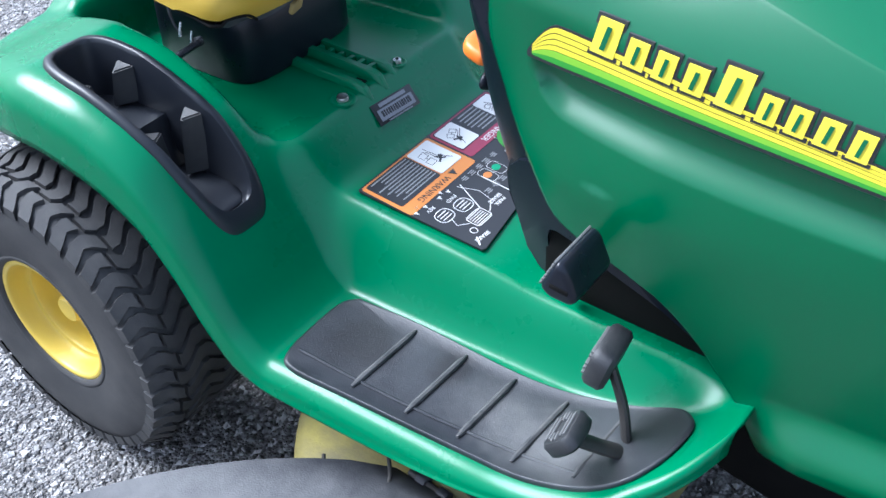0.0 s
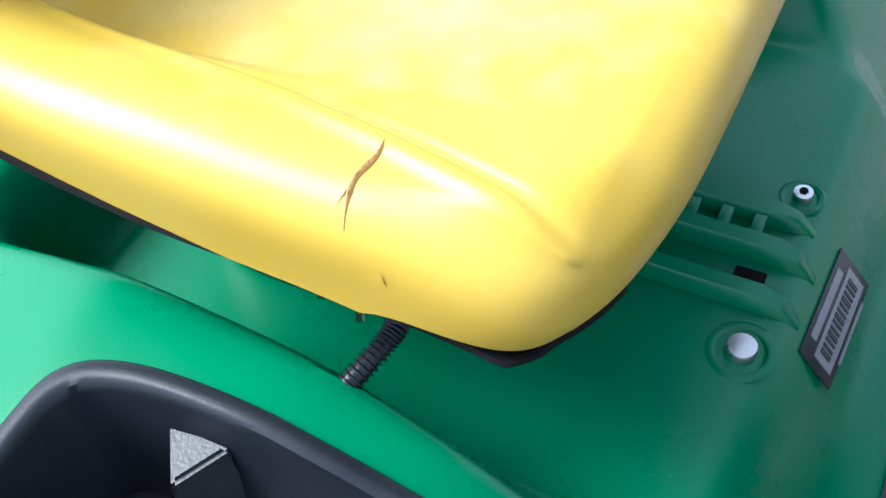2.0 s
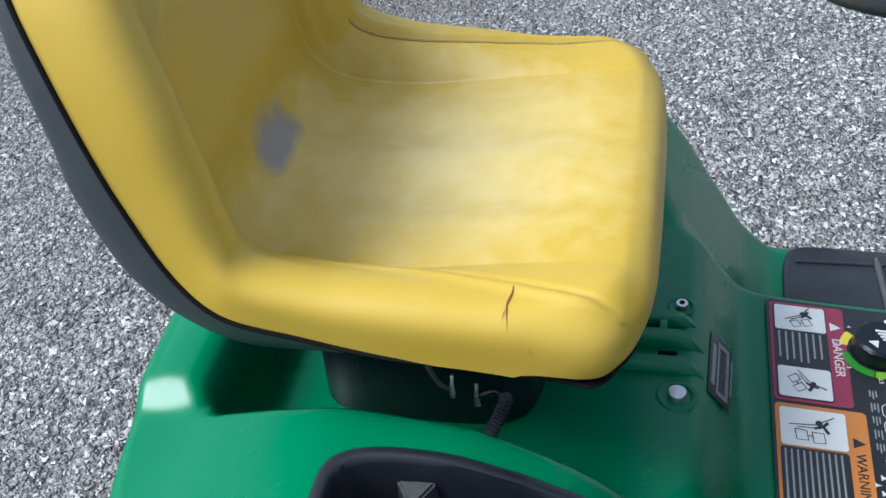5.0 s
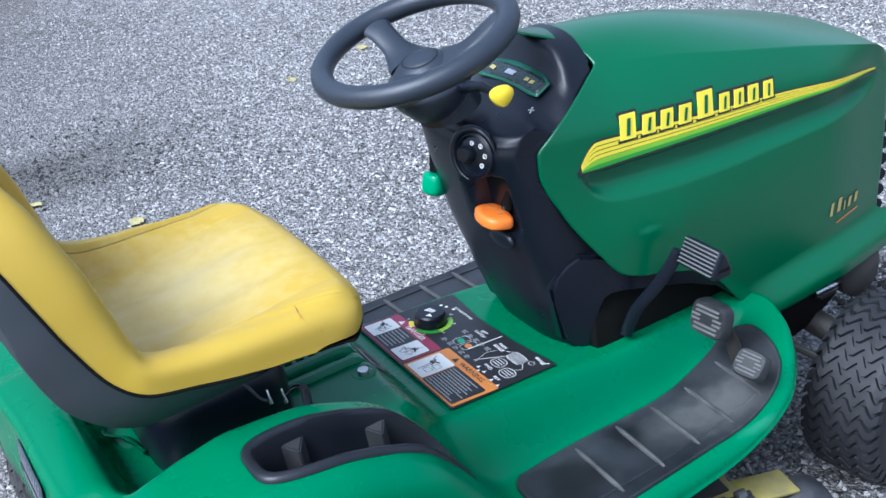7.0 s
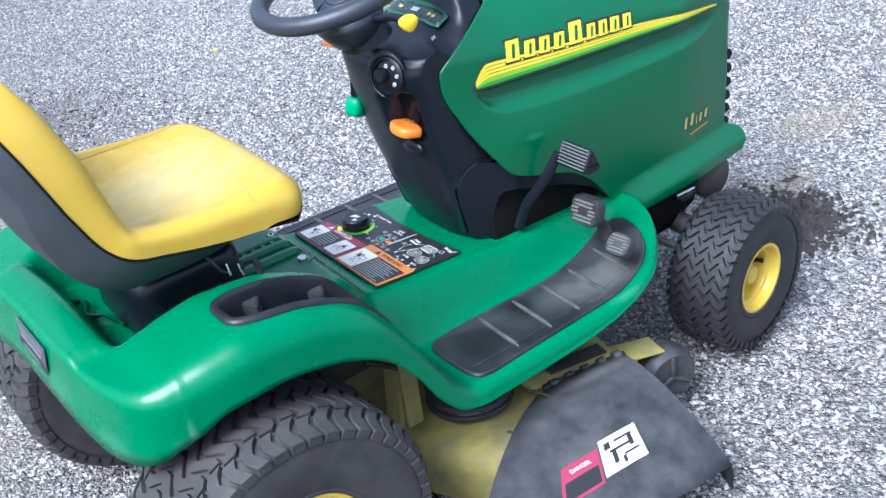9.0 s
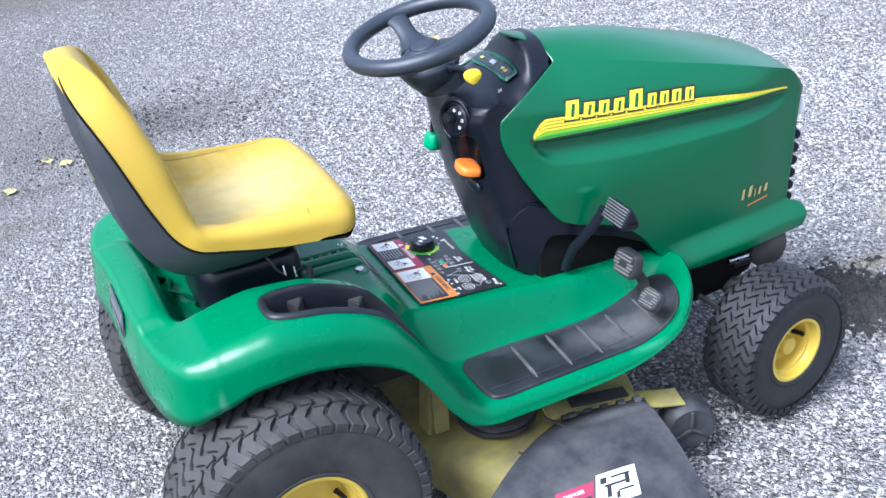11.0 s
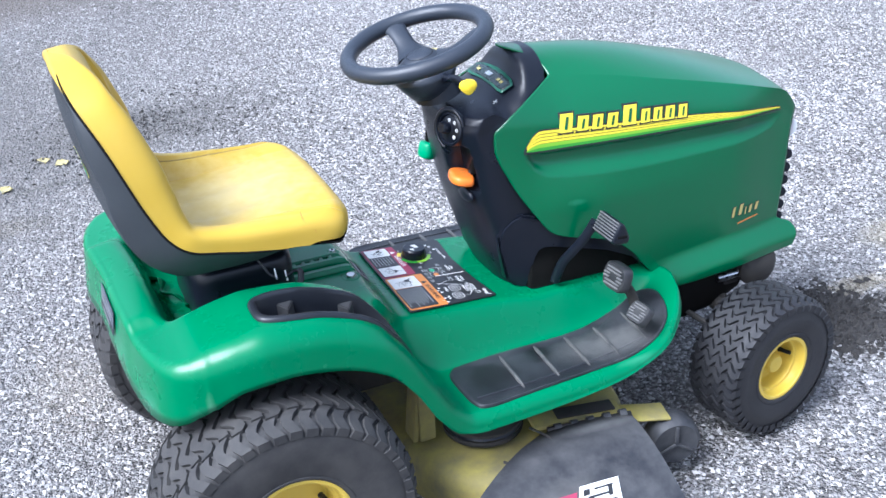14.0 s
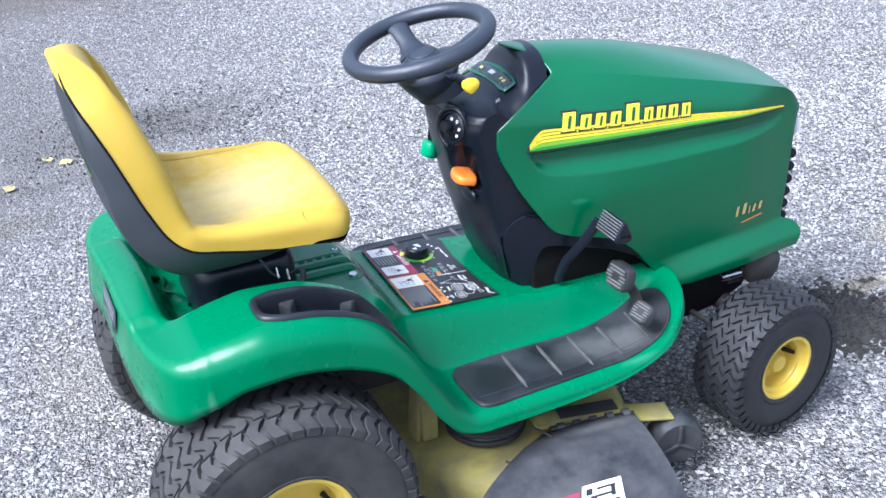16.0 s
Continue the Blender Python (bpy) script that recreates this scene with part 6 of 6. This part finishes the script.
# ---- mower deck ----
def mower_deck():
    rows = []
    for r, z in ((1.0, 0.045), (1.0, 0.1), (0.985, 0.125), (0.95, 0.138), (0.8, 0.145), (0.4, 0.15), (0.02, 0.15)):
        ring = []
        for k in range(72):
            a = 2 * math.pi * k / 72
            c, s = math.cos(a), math.sin(a)
            e = 2 / 2.8
            ring.append((0.55 + 0.275 * r * math.copysign(abs(c) ** e, c), 0.04 + 0.46 * r * math.copysign(abs(s) ** e, s), z))
        rows.append(ring)
    d = part("mower_deck", grid(rows, close_v=True), DIRTY_YELLOW, tractor, "dirty yellow steel mower deck caked with dust", sharp=50)
    part("spindle_pulley", disc_lathe([(0.05, 0.15), (0.085, 0.152), (0.085, 0.158), (0.07, 0.166), (0.085, 0.174), (0.085, 0.18), (0.03, 0.184)], Matrix.Translation((0.465, -0.225, 0.01)), 36), DARK_STEEL, d, "grey steel belt pulley")
    part("drive_belt", tube([(0.465 + 0.078 * math.cos(a), -0.225 + 0.078 * math.sin(a), 0.176) for a in [2 * math.pi * k / 40 for k in range(40)]], 0.006, 8, close=True), BLACK, d)
    part("spring_wire", tube(spline([(0.52, -0.33, 0.2), (0.55, -0.37, 0.185), (0.52, -0.4, 0.17), (0.47, -0.4, 0.165), (0.44, -0.37, 0.17)], 24), 0.0028, 8), DARK_STEEL, d, "steel wire spring")
    part("side_rail", box((0.2, 0.05, 0.012), Matrix.Translation((0.64, -0.31, 0.178)) @ pose(0, 0, 0, 4, 3, -8), 0.003), DIRTY_YELLOW, d, "yellow steel chute bracket")
    part("bracket_slot_plate", box((0.13, 0.032, 0.004), Matrix.Translation((0.66, -0.312, 0.187)) @ pose(0, 0, 0, 4, 3, -8), 0.001), DARK_STEEL, d)
    part("hinge_rod", tube([(0.56, -0.335, 0.183), (0.745, -0.36, 0.178)], 0.006, 10), DARK_STEEL, d, "dark hinge rod")
    for k in range(5):
        part("hinge_knuckle", tube([(0.575 + 0.036 * k, -0.337 - 0.0049 * k, 0.183), (0.59 + 0.036 * k, -0.339 - 0.0049 * k, 0.183)], 0.0095, 10), CHUTE, d)
    # discharge deflector: a curved flap that widens outward
    R = []
    for j in range(13):
        t = j / 12
        y = -0.34 - 0.29 * t
        z = 0.182 + 0.012 * math.sin(t * 2.2) - 0.1 * t ** 1.7
        x0, x1 = 0.54 - 0.42 * t ** 0.8, 0.742 - 0.02 * t
        row = [(x0 - 0.004, y, z - 0.06)] + [(x0 + (x1 - x0) * k / 10, y - 0.02 * (k / 10), z + 0.008 * math.sin(math.pi * k / 10)) for k in range(11)] + [(x1 + 0.004, y - 0.02, z - 0.06)]
        R.append(row)
    thicken(part("discharge_deflector", grid(R), CHUTE, d, "scuffed grey black plastic discharge deflector", sharp=50), 0.004)
    def onflap(u, v, lift):
        t = v
        y = -0.34 - 0.29 * t
        z = 0.182 + 0.012 * math.sin(t * 2.2) - 0.1 * t ** 1.7
        x0, x1 = 0.54 - 0.42 * t ** 0.8, 0.742 - 0.02 * t
        return (x0 + (x1 - x0) * u, y - 0.02 * u, z + 0.008 * math.sin(math.pi * u) + lift)
    for u0, u1, v0, v1, mt, nm, lift in ((0.37, 0.55, 0.56, 0.75, LABEL_RED, "danger_label", 0.0015), (0.56, 0.75, 0.53, 0.73, WHITE, "pictogram", 0.0015), (0.385, 0.54, 0.645, 0.735, LABEL_BLACK, "print_field", 0.0022), (0.58, 0.61, 0.56, 0.6, LABEL_BLACK, "pictogram_stroke", 0.0022), (0.63, 0.72, 0.565, 0.578, LABEL_BLACK, "pictogram_stroke", 0.0022), (0.695, 0.715, 0.578, 0.64, LABEL_BLACK, "pictogram_stroke", 0.0022), (0.6, 0.7, 0.61, 0.625, LABEL_BLACK, "pictogram_stroke", 0.0022), (0.61, 0.63, 0.625, 0.69, LABEL_BLACK, "pictogram_stroke", 0.0022), (0.66, 0.73, 0.66, 0.672, LABEL_BLACK, "pictogram_stroke", 0.0022), (0.65, 0.665, 0.672, 0.71, LABEL_BLACK, "pictogram_stroke", 0.0022)):
        part(nm, grid([[onflap(u0 + (u1 - u0) * a / 4, v0 + (v1 - v0) * b2 / 4, lift) for a in range(5)] for b2 in range(5)]), mt, d)
    p0, p1, p2 = (Vector(onflap(u, v, 0.0024)) for u, v in ((0.46, 0.605), (0.53, 0.605), (0.46, 0.58)))
    ex = (p1 - p0).normalized()
    ey = (p2 - p0 - ex * (p2 - p0).dot(ex)).normalized()
    ez = ex.cross(ey)
    words("DANGER", 0.011, Matrix(((ex.x, ey.x, ez.x, p0.x), (ex.y, ey.y, ez.y, p0.y), (ex.z, ey.z, ez.z, p0.z), (0, 0, 0, 1))), WHITE, d)
    # gauge wheel on its bracket
    part("gauge_bracket", box((0.1, 0.06, 0.006), Matrix.Translation((0.79, -0.345, 0.155)) @ pose(0, 0, 0, 0, 8, -12), 0.002), DIRTY_YELLOW, d, "yellow gauge wheel bracket")
    part("bracket_ear", tube([(0.735, -0.42, 0.14), (0.75, -0.43, 0.14)], 0.014, 12), DIRTY_YELLOW, d)
    gw = part("gauge_wheel", disc_lathe([(0.02, -0.03), (0.048, -0.03), (0.056, -0.022), (0.058, 0.0), (0.056, 0.022), (0.048, 0.03), (0.02, 0.026)], Matrix.Translation((0.846, -0.37, 0.09)) @ pose(0, 0, 0, 90, 0, -14), 32), CHUTE, d, "black plastic gauge wheel with spoked face", sharp=40)
    for k in range(3):
        part("spoke", box((0.008, 0.045, 0.006), Matrix.Translation((0.846, -0.37, 0.09)) @ pose(0, 0, 0, 90, 0, -14) @ pose(0, 0, 0.031, 0, 0, 120 * k) @ pose(0, 0.022, 0), 0.002), CHUTE, gw)
    return d


mower_deck()


# ---- dealer plate on the rear face ----
def dealer_plate():
    m = Matrix.Translation((-0.2185, -0.025, 0.538)) @ pose(0, 0, 0, 0, 9, 0) @ Matrix(((0, 0, -1, 0), (-1, 0, 0, 0), (0, 1, 0, 0), (0, 0, 0, 1)))
    ob = part("dealer_plate", box((0.135, 0.047, 0.002), m, 0.0008), PLATE, tractor, "dark blue-grey dealer sticker with pale printing")
    for k in range(9):
        part("bar", box((0.006, 0.009, 0.001), m @ pose(-0.052 + 0.013 * k, 0.012, 0.0015), 0), SILVER, ob)
    part("bar", box((0.125, 0.011, 0.001), m @ pose(0, -0.016, 0.0015), 0), LABEL_BLACK, ob)
    part("bar", box((0.1, 0.003, 0.001), m @ pose(0, -0.001, 0.0015), 0), SILVER, ob)
    part("bar", box((0.08, 0.003, 0.001), m @ pose(0, -0.014, 0.0022), 0), SILVER, ob)


dealer_plate()


# ---- wheel of another machine, far across the yard ----
def far_wheel(x, y):
    m = Matrix.Translation((x, y, 0.235)) @ pose(0, 0, 0, 90, 0, 28)
    prof = [(0.11, -0.08), (0.15, -0.1), (0.21, -0.095), (0.235, -0.06), (0.24, 0), (0.235, 0.06), (0.21, 0.095), (0.15, 0.1), (0.11, 0.08)]
    e = empty("machine_wheel", (0, 0, 0))
    part("tyre", lathe(spline(prof, 30), m, 48), RUBBER, e)
    part("rim", disc_lathe([(0.11, -0.075), (0.1, -0.05), (0.09, 0.05), (0.11, 0.075)], m, 32), HOOD_GREEN, e)
    return tagged(e, "dark rubber tyre of another green machine standing on gravel", "wheel")


far_wheel(3.42, 0.62)
